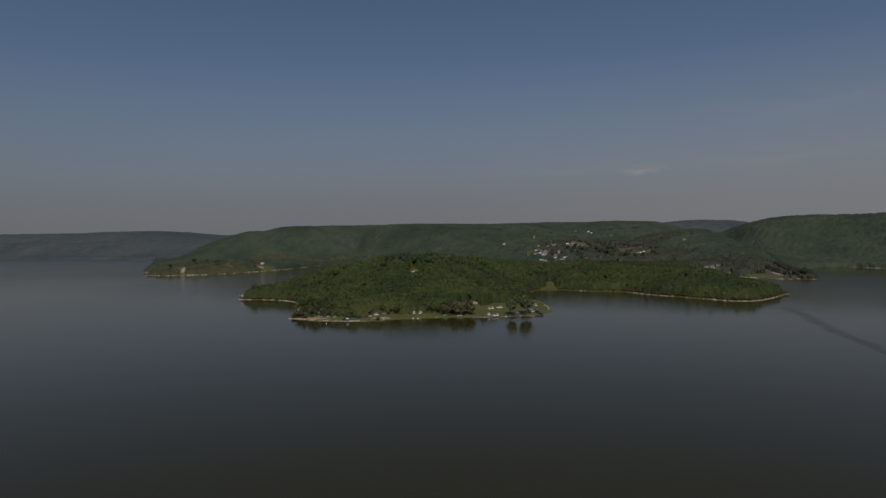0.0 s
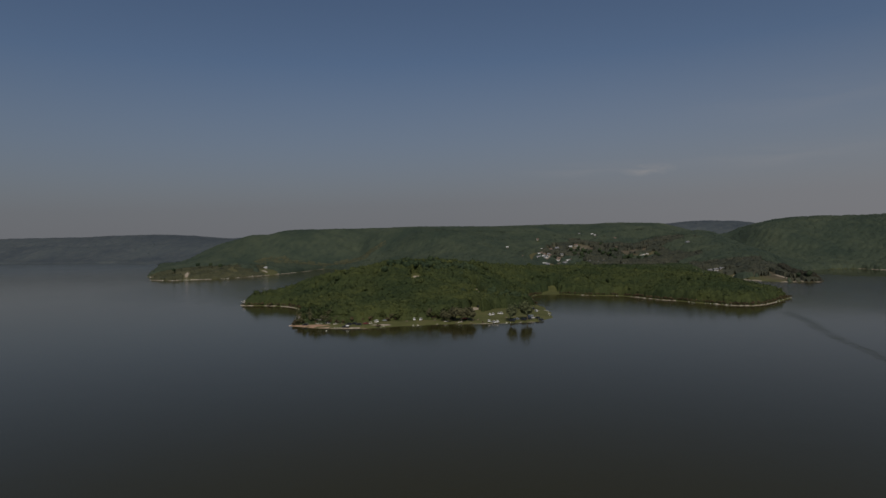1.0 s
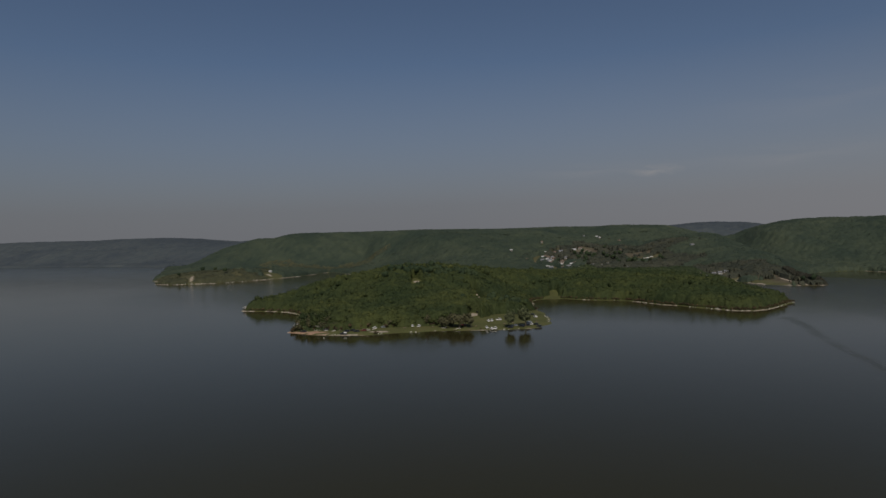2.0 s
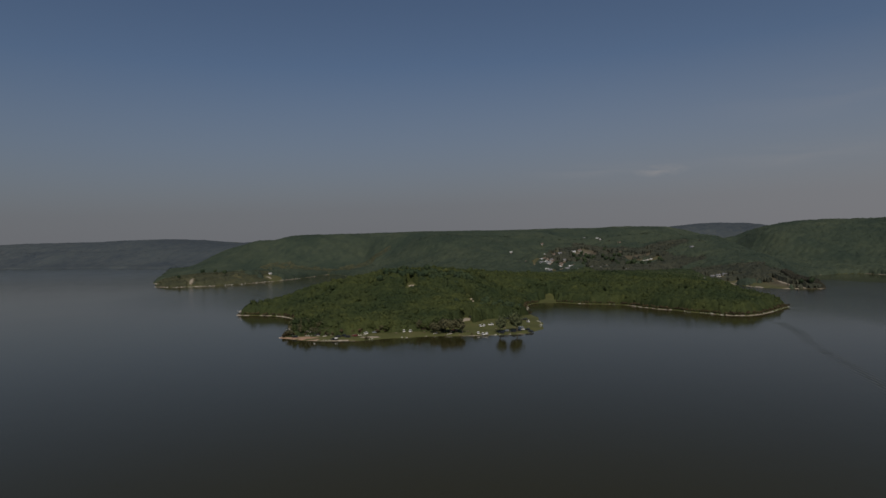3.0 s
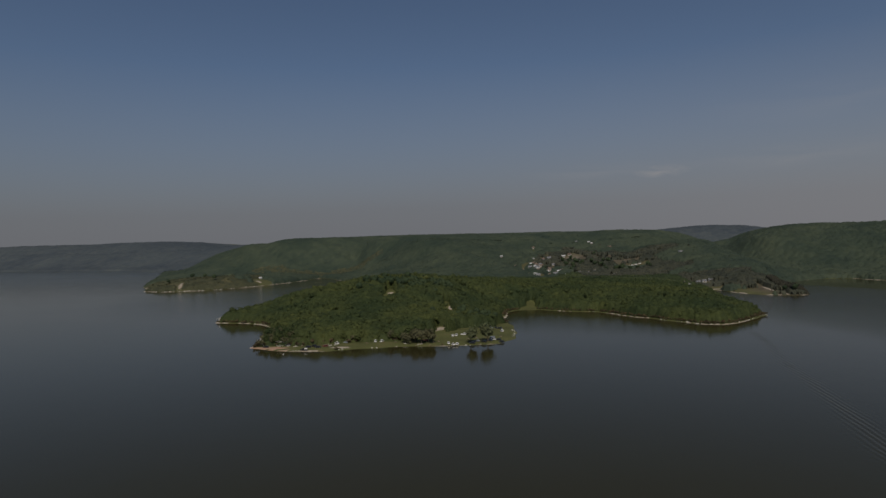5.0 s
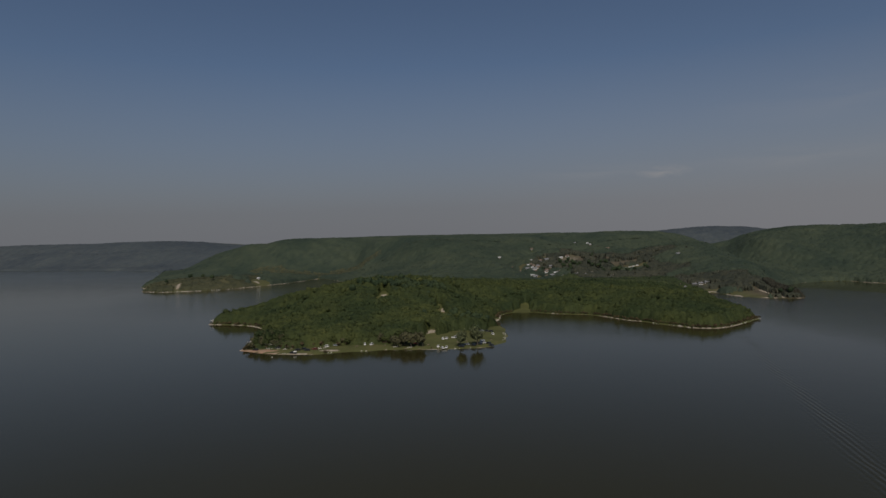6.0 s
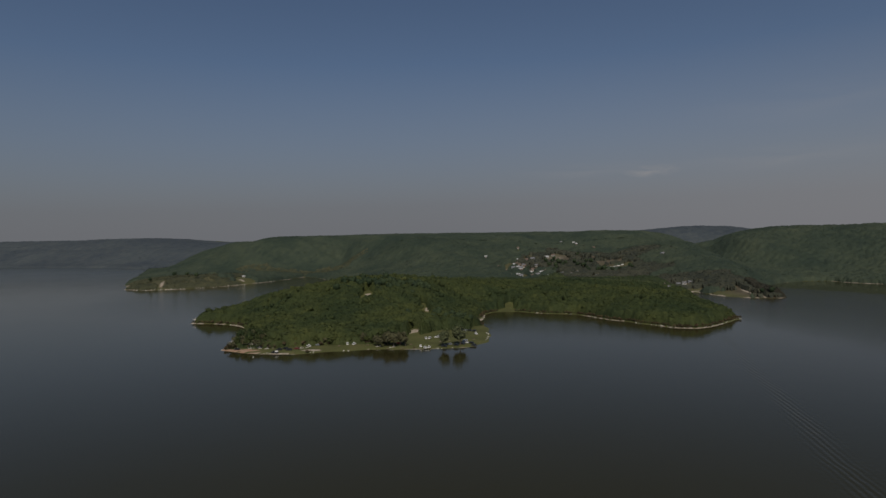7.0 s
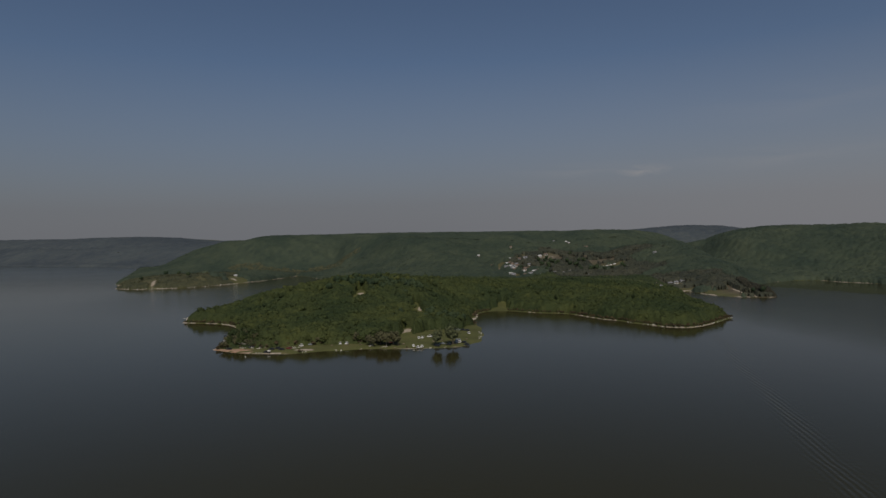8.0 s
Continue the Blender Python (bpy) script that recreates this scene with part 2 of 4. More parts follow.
LEAF_BROWN = foliage("twigs_scrub", (0.085, 0.064, 0.038), (0.110, 0.090, 0.046), 0.03, 0.3, 0.7)
LEAF_DUSK = foliage("twigs_dark_grove", (0.054, 0.052, 0.040), (0.072, 0.068, 0.050), 0.03, 0.3, 0.6)
LEAF_BARE = foliage("twigs_budding", (0.068, 0.074, 0.056), (0.096, 0.097, 0.072), 0.02, 0.3, 0.7)
LEAF_PALE = foliage("leaves_pale_budding", (0.098, 0.110, 0.064), (0.122, 0.134, 0.074), 0.03, 0.3)
BARK = simple("bark", (0.10, 0.08, 0.06), 0.9)


def ground_material():
    m, nt, p = material("ground_soil_grass")
    grass = ramp(nt, noise_node(nt, 0.06, 5), [(0.3, (0.068, 0.070, 0.026)), (0.55, (0.092, 0.096, 0.034)), (0.75, (0.13, 0.108, 0.05))])
    fine = ramp(nt, noise_node(nt, 0.9, 4), [(0.3, (0.75, 0.75, 0.75)), (0.7, (1.2, 1.2, 1.2))])
    grass = mix(nt, "MULTIPLY", 1.0, grass, fine)
    brown = mix(nt, "MULTIPLY", 1.0, ramp(nt, noise_node(nt, 0.05, 5), [(0.3, (0.075, 0.062, 0.042)), (0.55, (0.110, 0.092, 0.063)), (0.75, (0.130, 0.112, 0.080))]), fine)
    leaf = nt.nodes.new("ShaderNodeAttribute")
    leaf.attribute_name = "litter"
    grass = mix(nt, "MIX", leaf.outputs["Fac"], grass, brown)
    stone = ramp(nt, noise_node(nt, 0.25, 5), [(0.3, (0.25, 0.20, 0.145)), (0.6, (0.40, 0.345, 0.275)), (0.8, (0.52, 0.47, 0.40))])
    stone = mix(nt, "MULTIPLY", 1.0, stone, fine)
    att = nt.nodes.new("ShaderNodeAttribute")
    att.attribute_name = "bare"
    edge = nt.nodes.new("ShaderNodeMath")
    edge.operation = "ADD"
    half = nt.nodes.new("ShaderNodeMath")
    half.operation = "MULTIPLY_ADD"
    nt.links.new(noise_node(nt, 0.2, 4), half.inputs[0])
    half.inputs[1].default_value, half.inputs[2].default_value = 0.7, -0.35
    nt.links.new(att.outputs["Fac"], edge.inputs[0])
    nt.links.new(half.outputs[0], edge.inputs[1])
    k = ramp(nt, edge.outputs[0], [(0.4, (0, 0, 0)), (0.6, (1, 1, 1))])
    red = nt.nodes.new("ShaderNodeAttribute")
    red.attribute_name = "red_soil"
    clay = mix(nt, "MULTIPLY", 1.0, ramp(nt, noise_node(nt, 0.3, 4), [(0.3, (0.26, 0.12, 0.06)), (0.7, (0.40, 0.21, 0.12))]), fine)
    stone = mix(nt, "MIX", red.outputs["Fac"], stone, clay)
    nt.links.new(mix(nt, "MIX", k, grass, stone), p.inputs["Base Color"])
    p.inputs["Roughness"].default_value = 0.95
    p.inputs["Specular IOR Level"].default_value = 0.15
    return m


def water_material():
    """Clear brown-green lake water: light ripples all over, and the ripples of an old boat wake."""
    m, nt, p = material("lake_water")
    p.inputs["Base Color"].default_value = (0.0285, 0.0256, 0.0095, 1)
    p.inputs["Specular IOR Level"].default_value = 0.184
    p.inputs["Roughness"].default_value = 0.09
    p.inputs["IOR"].default_value = 1.333

    def calc(op, a, b=0.0, c=0.0):
        n = nt.nodes.new("ShaderNodeMath")
        n.operation = op
        for sock, v in zip(n.inputs, (a, b, c)):
            if isinstance(v, (int, float)):
                sock.default_value = v
            else:
                nt.links.new(v, sock)
        return n.outputs[0]

    geo = nt.nodes.new("ShaderNodeNewGeometry")
    xyz = nt.nodes.new("ShaderNodeSeparateXYZ")
    nt.links.new(geo.outputs["Position"], xyz.inputs[0])
    x, y = xyz.outputs["X"], xyz.outputs["Y"]
    # wake: along x = 285 - 0.31 (510 - y)
    wander = calc("MULTIPLY_ADD", noise_node(nt, 0.012, 2), 9.0, -4.5)
    off = calc("ADD", calc("MULTIPLY", calc("SUBTRACT", x, calc("MULTIPLY_ADD", y, 0.31, 131.5)), 0.955), wander)
    band = calc("POWER", 2.718, calc("MULTIPLY", calc("MULTIPLY", off, off), -0.036))
    ends = calc("MULTIPLY", calc("GREATER_THAN", y, 150.0), calc("LESS_THAN", y, 500.0))
    patch = ramp(nt, noise_node(nt, 0.03, 2), [(0.3, (0.6, 0.6, 0.6)), (0.55, (1, 1, 1))])
    band = calc("MULTIPLY", calc("MULTIPLY", band, ends), patch)
    ragged = calc("MULTIPLY_ADD", noise_node(nt, 0.16, 2), 3.2, -1.6)
    crest = calc("SINE", calc("ADD", calc("MULTIPLY", calc("ADD", off, calc("MULTIPLY", y, 0.13)), 2.5), ragged))
    short = ramp(nt, noise_node(nt, 0.22, 2), [(0.3, (0.5, 0.5, 0.5)), (0.6, (1, 1, 1))])
    wake = calc("MULTIPLY", calc("MULTIPLY", crest, calc("MULTIPLY", band, short)), calc("MULTIPLY_ADD", y, -0.00002, 0.068))
    gust = nt.nodes.new("ShaderNodeMapRange")
    gust.inputs["From Min"].default_value, gust.inputs["From Max"].default_value = 340, 490
    gust.inputs["To Min"].default_value, gust.inputs["To Max"].default_value = 0.05, 0.42
    nt.links.new(x, gust.inputs["Value"])
    inlet = nt.nodes.new("ShaderNodeMapRange")
    inlet.inputs["From Min"].default_value, inlet.inputs["From Max"].default_value = 330, 60
    inlet.inputs["To Min"].default_value, inlet.inputs["To Max"].default_value = 0.0, 0.26
    ix, iy = calc("SUBTRACT", x, -240.0), calc("MULTIPLY", calc("SUBTRACT", y, 1080.0), 0.6)
    nt.links.new(calc("SQRT", calc("ADD", calc("MULTIPLY", ix, ix), calc("MULTIPLY", iy, iy))), inlet.inputs["Value"])
    lee = nt.nodes.new("ShaderNodeMapRange")
    lee.inputs["From Min"].default_value, lee.inputs["From Max"].default_value = -14, 14
    lee.inputs["To Min"].default_value, lee.inputs["To Max"].default_value = 1.0, 0.06
    off_shore = calc("ADD", calc("MULTIPLY", calc("SUBTRACT", x, 612.0), 0.94), calc("MULTIPLY", calc("SUBTRACT", y, 880.0), 0.341))
    nt.links.new(calc("ADD", off_shore, calc("MULTIPLY_ADD", noise_node(nt, 0.02, 2), 30.0, -15.0)), lee.inputs["Value"])
    blown = calc("MULTIPLY", gust.outputs[0], lee.outputs[0])
    cove = nt.nodes.new("ShaderNodeMapRange")
    cove.inputs["From Min"].default_value, cove.inputs["From Max"].default_value = 170, 60
    cove.inputs["To Min"].default_value, cove.inputs["To Max"].default_value = 0.0, 0.15
    ux, uy = calc("SUBTRACT", x, 185.0), calc("SUBTRACT", y, 600.0)
    nt.links.new(calc("SQRT", calc("ADD", calc("MULTIPLY", ux, ux), calc("MULTIPLY", uy, uy))), cove.inputs["Value"])
    reach = nt.nodes.new("ShaderNodeMapRange")
    reach.inputs["From Min"].default_value, reach.inputs["From Max"].default_value = 1150, 2000
    reach.inputs["To Min"].default_value, reach.inputs["To Max"].default_value = 0.0, 0.34
    nt.links.new(y, reach.inputs["Value"])
    blown = calc("MAXIMUM", blown, reach.outputs[0])
    small = calc("MULTIPLY", noise_node(nt, 0.45, 3), calc("MAXIMUM", calc("MAXIMUM", blown, cove.outputs[0]), inlet.outputs[0]))
    broad = calc("MULTIPLY", noise_node(nt, 0.06, 3), 0.05)
    b = nt.nodes.new("ShaderNodeBump")
    b.inputs["Strength"].default_value, b.inputs["Distance"].default_value = 1.0, 1.0
    nt.links.new(calc("ADD", calc("ADD", small, broad), wake), b.inputs["Height"])
    nt.links.new(b.outputs["Normal"], p.inputs["Normal"])
    breeze = ramp(nt, noise_node(nt, 0.004, 3), [(0.35, (0.045, 0.045, 0.045)), (0.65, (0.09, 0.09, 0.09))])
    nt.links.new(calc("MULTIPLY_ADD", blown, 0.25, breeze), p.inputs["Roughness"])
    return m


# ---- ground and water ----
def spaced(stretches):
    """Grid lines from stretches of (start, end, step)."""
    out = []
    for a, b, s in stretches:
        out += list(np.arange(a, b - s * 0.01, s))
    return np.array(out + [stretches[-1][1]], float)


def sheet(name, xs, ys, height):
    gx, gy = np.meshgrid(xs, ys)
    gz = height(gx, gy)
    co = np.stack([gx, gy, gz], -1).reshape(-1, 3)
    nx, ny = len(xs), len(ys)
    i = np.arange(nx * ny).reshape(ny, nx)
    quads = np.stack([i[:-1, :-1], i[:-1, 1:], i[1:, 1:], i[1:, :-1]], -1).reshape(-1, 4)
    return mesh_object(name, co, quads, smooth=True)


def mesh_data(name, co, faces, smooth=False):
    me = bpy.data.meshes.new(name)
    n = faces.shape[1]
    me.vertices.add(len(co))
    me.vertices.foreach_set("co", np.asarray(co, np.float32).ravel())
    me.loops.add(faces.size)
    me.loops.foreach_set("vertex_index", np.asarray(faces, np.int32).ravel())
    me.polygons.add(len(faces))
    me.polygons.foreach_set("loop_start", np.arange(0, faces.size, n, dtype=np.int32))
    me.polygons.foreach_set("use_smooth", np.full(len(faces), smooth))
    me.update(calc_edges=True)
    return me


def mesh_object(name, co, faces, smooth=False):
    return new(name, mesh_data(name, co, faces, smooth))


# bare soil and gravel: (x, y, half length, half width, turn in degrees)
BARE = [(-98, 476, 22, 3.2, -18), (34, 537, 4.5, 9, -14), (30, 529, 6, 2, 20), (-40, 469.5, 11, 2.4, 3), (-12, 474, 16, 1.6, 4), (-23, 666, 4.5, 3, 0), (50, 640, 1.5, 7, 0), (41, 634, 1.8, 9, 5), (44, 612, 1.4, 8, 0), (-508, 1220, 3.2, 36, 21), (-512, 1254, 8, 4, 20), (-352, 1338, 6, 26, 22),
        (-380, 1316, 7, 5, 0), (290, 1262, 20, 34, -8), (382, 1186, 24, 4, 3), (474, 838, 2.6, 44, 2), (-490, 1436, 30, 6, 48), (-430, 1420, 6, 6, 0), (-640, 1560, 22, 5, 30), (418, 930, 24, 4, 6), (420, 905, 28, 2.5, 0), (455, 908, 22, 3, -30), (97, 630, 2.2, 14, 0)]


def oval(x, y, cx, cy, a, b, turn):
    c, s = math.cos(radians(turn)), math.sin(radians(turn))
    u, v = (x - cx) * c + (y - cy) * s, -(x - cx) * s + (y - cy) * c
    return np.sqrt((u / a) ** 2 + (v / b) ** 2)


def build_ground():
    xs = spaced([(-4600, -2800, 120), (-2800, -1200, 40), (-1200, -600, 16), (-600, -310, 4), (-310, -230, 8), (-230, 380, 4), (380, 560, 5), (560, 900, 10), (900, 1500, 16), (1500, 4600, 100)])
    ys = spaced([(-1500, 400, 100), (400, 440, 10), (440, 740, 4), (740, 940, 5), (940, 1160, 8), (1160, 1300, 4), (1300, 1420, 7), (1420, 1600, 12), (1600, 2200, 20), (2200, 3200, 32), (3200, 4800, 80)])
    ob = sheet("ground", xs, ys, land)
    gx, gy = np.meshgrid(xs, ys)
    d = shore(gx, gy)
    wide = 0.28 + 0.17 * step(500, 540, gy) + 6 * (0.45 + 0.55 * step(500, 540, gy)) * np.clip(fbm(gx, gy, 60, 44, 2) - 0.48, 0, 1) + 0.5 * step(250, 330, gx) + 2.5 * step(640, 690, gx) + 1.6 * step(-135, -160, gx) * step(720, 660, gy) + 1.5 * step(900, 1100, gy) - 0.9 * step(-280, -330, gx) * step(1150, 1200, gy)
    bare = (1 - step(wide * 0.6, wide * 1.5, d)) * (1 - step(1700, 2000, gy)) * (0.15 + 0.85 * step(0, 0.18, vnoise(gx, gy, 19, 88) - 0.36 - 0.16 * step(95, 112, gx) * step(262, 232, gx))) * (1 - 0.25 * step(520, 600, gx)) * (1 - 0.75 * bump(gx, gy, 88, 530, 32, 70))
    for o in BARE:
        bare = np.maximum(bare, (0.42 if o[0] > 280 and o[1] > 1200 else 1) * (1 - step(0.6, 1.3, oval(gx, gy, *o))))
    at = ob.data.attributes.new("bare", "FLOAT", "POINT")
    at.data.foreach_set("value", bare.astype(np.float32).ravel())
    red = np.maximum(0.6 - 0.6 * step(0.7, 1.3, oval(gx, gy, -96, 477, 26, 11, -20)), 0.12 * (1 - step(0.6, 1.2, oval(gx, gy, -500, 1222, 9, 34, 12))))
    at = ob.data.attributes.new("litter", "FLOAT", "POINT")
    at.data.foreach_set("value", (np.clip(1.3 * budding_place(gx, gy), 0, 1) * (1 - 0.5 * step(0, -200, gx))).astype(np.float32).ravel())
    at = ob.data.attributes.new("red_soil", "FLOAT", "POINT")
    at.data.foreach_set("value", red.astype(np.float32).ravel())
    ob.data.materials.append(ground_material())
    tagged(ob, "grassy and wooded land with tan gravel shores round a lake", "ground", kind="structure")
    w = sheet("water", spaced([(-4600, 4600, 400)]), spaced([(-1500, 4800, 300)]), lambda x, y: x * 0)
    w.data.materials.append(water_material())
    tagged(w, "calm dark grey-blue lake water with faint ripples", "lake", kind="structure")


build_ground()


# ---- woods ----
def cards(p, n, size, rng):
    """Leaf clumps at the places p, facing about n: corners and triangles."""
    count = len(p)
    n2 = n + rng.normal(size=(count, 3)) * 0.33
    n2 /= np.linalg.norm(n2, axis=1)[:, None]
    a = np.cross(n2, rng.normal(size=(count, 3)))
    a /= np.linalg.norm(a, axis=1)[:, None]
    b = np.cross(n2, a)
    s = size * rng.uniform(0.6, 1.25, (count, 1))
    k = s * rng.uniform(0.55, 0.95, (count, 1))
    v = np.stack([p - a * s - b * k * 0.6, p + a * s * 0.7 - b * k, p + a * s + b * k * 0.7, p - a * s * 0.6 + b * k], 1).reshape(-1, 3)
    i = np.arange(count)[:, None] * 4
    return v, np.concatenate([i + [0, 1, 2], i + [0, 2, 3]])


def dome(rng, radius, height, low=0.0, around=9, rings=4, lump=0.22):
    """One uneven, lobed crown body."""
    v, f = [], []
    ph = rng.uniform(0, 6.28, 4)
    for r in range(rings):
        t = r / rings * 1.35
        for k in range(around):
            u = 2 * np.pi * (k + 0.5 * (r % 2)) / around
            w = 1 + lump * (np.sin(2 * u + ph[0]) * 0.5 + np.sin(3 * u + ph[1] + r) * 0.6 + rng.uniform(-0.5, 0.5))
            prof = 0.72 + 0.28 * math.sin(t * 1.6) if r == 0 else math.cos(t - 0.3)
            v.append((radius * prof * w * math.cos(u), radius * prof * w * math.sin(u), low + height * (math.sin(t) * 0.98) + rng.uniform(-0.06, 0.06) * height))
    v.append((rng.uniform(-0.2, 0.2) * radius, rng.uniform(-0.2, 0.2) * radius, low + height))
    for r in range(rings - 1):
        for k in range(around):
            a, b = r * around + k, r * around + (k + 1) % around
            c, d = a + around, b + around
            f += [(a, b, c), (b, d, c)] if r % 2 == 0 else [(a, b, d), (a, d, c)]
    top = len(v) - 1
    f += [((rings - 1) * around + k, (rings - 1) * around + (k + 1) % around, top) for k in range(around)]
    return np.array(v, float), np.array(f)


def join(*pieces):
    vs, fs, at = [], [], 0
    for v, f in pieces:
        vs.append(v)
        fs.append(f + at)
        at += len(v)
    return np.concatenate(vs), np.concatenate(fs)


def crown(rng, count, size, radius, height, low, core=0.8, lobes=5, fine=(5, 2)):
    """A broadleaf crown: lobes of leaf clumps round an uneven body."""
    ang = rng.uniform(0, 2 * np.pi, lobes)
    rad = rng.uniform(0.15, 0.5, lobes) * radius
    ctr = np.stack([np.cos(ang) * rad, np.sin(ang) * rad, low + rng.uniform(0.35, 0.66, lobes) * height], 1)
    lr = rng.uniform(0.42, 0.64, lobes) * radius
    which = rng.integers(0, lobes, count)
    n = rng.normal(size=(count, 3))
    n[:, 2] = np.abs(n[:, 2]) * 0.95 - 0.2
    n /= np.linalg.norm(n, axis=1)[:, None]
    stretch = np.array([1, 1, 0.8 * height / (2 * radius) + 0.35])
    p = ctr[which] + n * (lr[which] * rng.uniform(0.85, 1.2, count))[:, None] * stretch
    leaves = cards(p, n, size, rng)
    if not core:
        return leaves
    body = []
    for q, r in zip(ctr, lr):
        v, f = dome(rng, r * core, r * stretch[2] * 1.5 * core, 0, *fine, 0.3)
        body.append((v + q - np.array([0, 0, r * stretch[2] * 0.6]), f))
    return join(*body, leaves)


def limb(points, r0, r1, sides=6):
    """A tapered branch through points: corners and triangles."""
    pts = [np.array(q, float) for q in points]
    v, f = [], []
    for i, q in enumerate(pts):
        ahead = pts[min(i + 1, len(pts) - 1)] - pts[max(i - 1, 0)]
        ahead /= np.linalg.norm(ahead)
        side = np.cross(ahead, (0.3, 0.9, 0.1))
        side /= np.linalg.norm(side)
        up = np.cross(ahead, side)
        r = r0 + (r1 - r0) * i / (len(pts) - 1)
        for k in range(sides):
            u = 2 * np.pi * k / sides
            v.append(q + r * (math.cos(u) * side + math.sin(u) * up))
        if i:
            for k in range(sides):
                a, b = (i - 1) * sides + k, (i - 1) * sides + (k + 1) % sides
                f += [(a, b, a + sides), (b, b + sides, a + sides)]
    return np.array(v), np.array(f)


def scatter(x0, x1, y0, y1, gap, seed):
    rng = np.random.default_rng(seed)
    xs, ys = np.meshgrid(np.arange(x0, x1, gap), np.arange(y0, y1, gap))
    xs = xs + rng.uniform(-0.45, 0.45, xs.shape) * gap
    ys = ys + rng.uniform(-0.45, 0.45, ys.shape) * gap
    return xs.ravel(), ys.ravel()


# open grass and clearings: ovals as above
CLEAR = [(68, 480, 34, 15, 0), (72, 518, 34, 36, 0), (72, 534, 27, 16, 0), (40, 500, 24, 26, 0), (92, 540, 9, 50, 0), (-18, 476, 68, 13, 4), (-75, 468, 36, 12, -14), (34, 520, 6, 32, 0), (34, 540, 6, 14, -12), (-23, 654, 9, 30, 0), (41, 610, 6, 36, 4), (132, 711, 11, 13, -6), (136, 729, 7, 15, -6), (98, 632, 5, 20, 0),
         (-508, 1218, 8, 40, 21), (-540, 1240, 26, 22, 0), (-480, 1410, 42, 36, 48), (-375, 1325, 22, 34, 20), (288, 1258, 24, 44, -8),
         (385, 1172, 36, 20, 3), (374, 1242, 60, 40, -50), (200, 1130, 14, 22, 0), (450, 842, 23, 44, -6), (474, 838, 4, 48, 2), (420, 910, 34, 13, 0), (428, 940, 20, 8, 0), (-640, 1560, 26, 9, 30)]


COPSE = [(-566, 1214, 13, 16, 0), (-545, 1285, 46, 8, 6)]


def wooded(x, y, d, margin):
    ok = d > margin
    copse = np.zeros(np.shape(x), bool)
    for o in COPSE:
        copse |= oval(x, y, *o) < 1.2 - 0.4 * vnoise(x, y, 12, 19)
    for o in CLEAR:
        big = o[2] > 55 and o[1] > 900
        inside = oval(x, y, *o) < 1 - (1.1 if big else 0.35) * (vnoise(x, y, 22 if big else 9, 77) - 0.5)
        ok &= ~(inside & ~copse & (vnoise(x, y, 11, 6) < 0.7)) if big else ~(inside & ~copse)
    return ok


def wood(name, xs, ys, d, variants, mat, label, scale=(0.75, 1.3), seed=1, smooth=False, category="forest", under=None):
    rng = np.random.default_rng(seed)
    zs = land(xs, ys, d)
    pick = rng.integers(0, len(variants), len(xs))
    small = 0.72 + 0.28 * step(4, 18, d)
    allv, allf, own, at = [], [], [], 0
    for k, (v, f) in enumerate(variants):
        sel = np.nonzero(pick == k)[0]
        if not len(sel):
            continue
        s, t = rng.uniform(*scale, len(sel)) * small[sel], rng.uniform(0, 2 * np.pi, len(sel))
        c, sn = np.cos(t)[:, None], np.sin(t)[:, None]
        tall = (s * rng.uniform(0.85, 1.2, len(sel)))[:, None]
        X = (v[None, :, 0] * c - v[None, :, 1] * sn) * s[:, None] + xs[sel][:, None]
        Y = (v[None, :, 0] * sn + v[None, :, 1] * c) * s[:, None] + ys[sel][:, None]
        Z = v[None, :, 2] * tall + zs[sel][:, None]
        allv.append(np.stack([X, Y, Z], -1).reshape(-1, 3))
        allf.append((f[None] + (np.arange(len(sel)) * len(v))[:, None, None]).reshape(-1, 3) + at)
        own.append(np.repeat(rng.uniform(0, 1, len(sel)), len(v)))
        at += len(sel) * len(v)
    if under:
        allv.append(under[0])
        allf.append(under[1] + at)
        own.append(under[2])
    ob = mesh_object(name, np.concatenate(allv), np.concatenate(allf), smooth)
    ob.data.attributes.new("tree", "FLOAT", "POINT").data.foreach_set("value", np.concatenate(own).astype(np.float32))
    ob.data.materials.append(mat)
    return tagged(ob, label, category, kind="stuff")


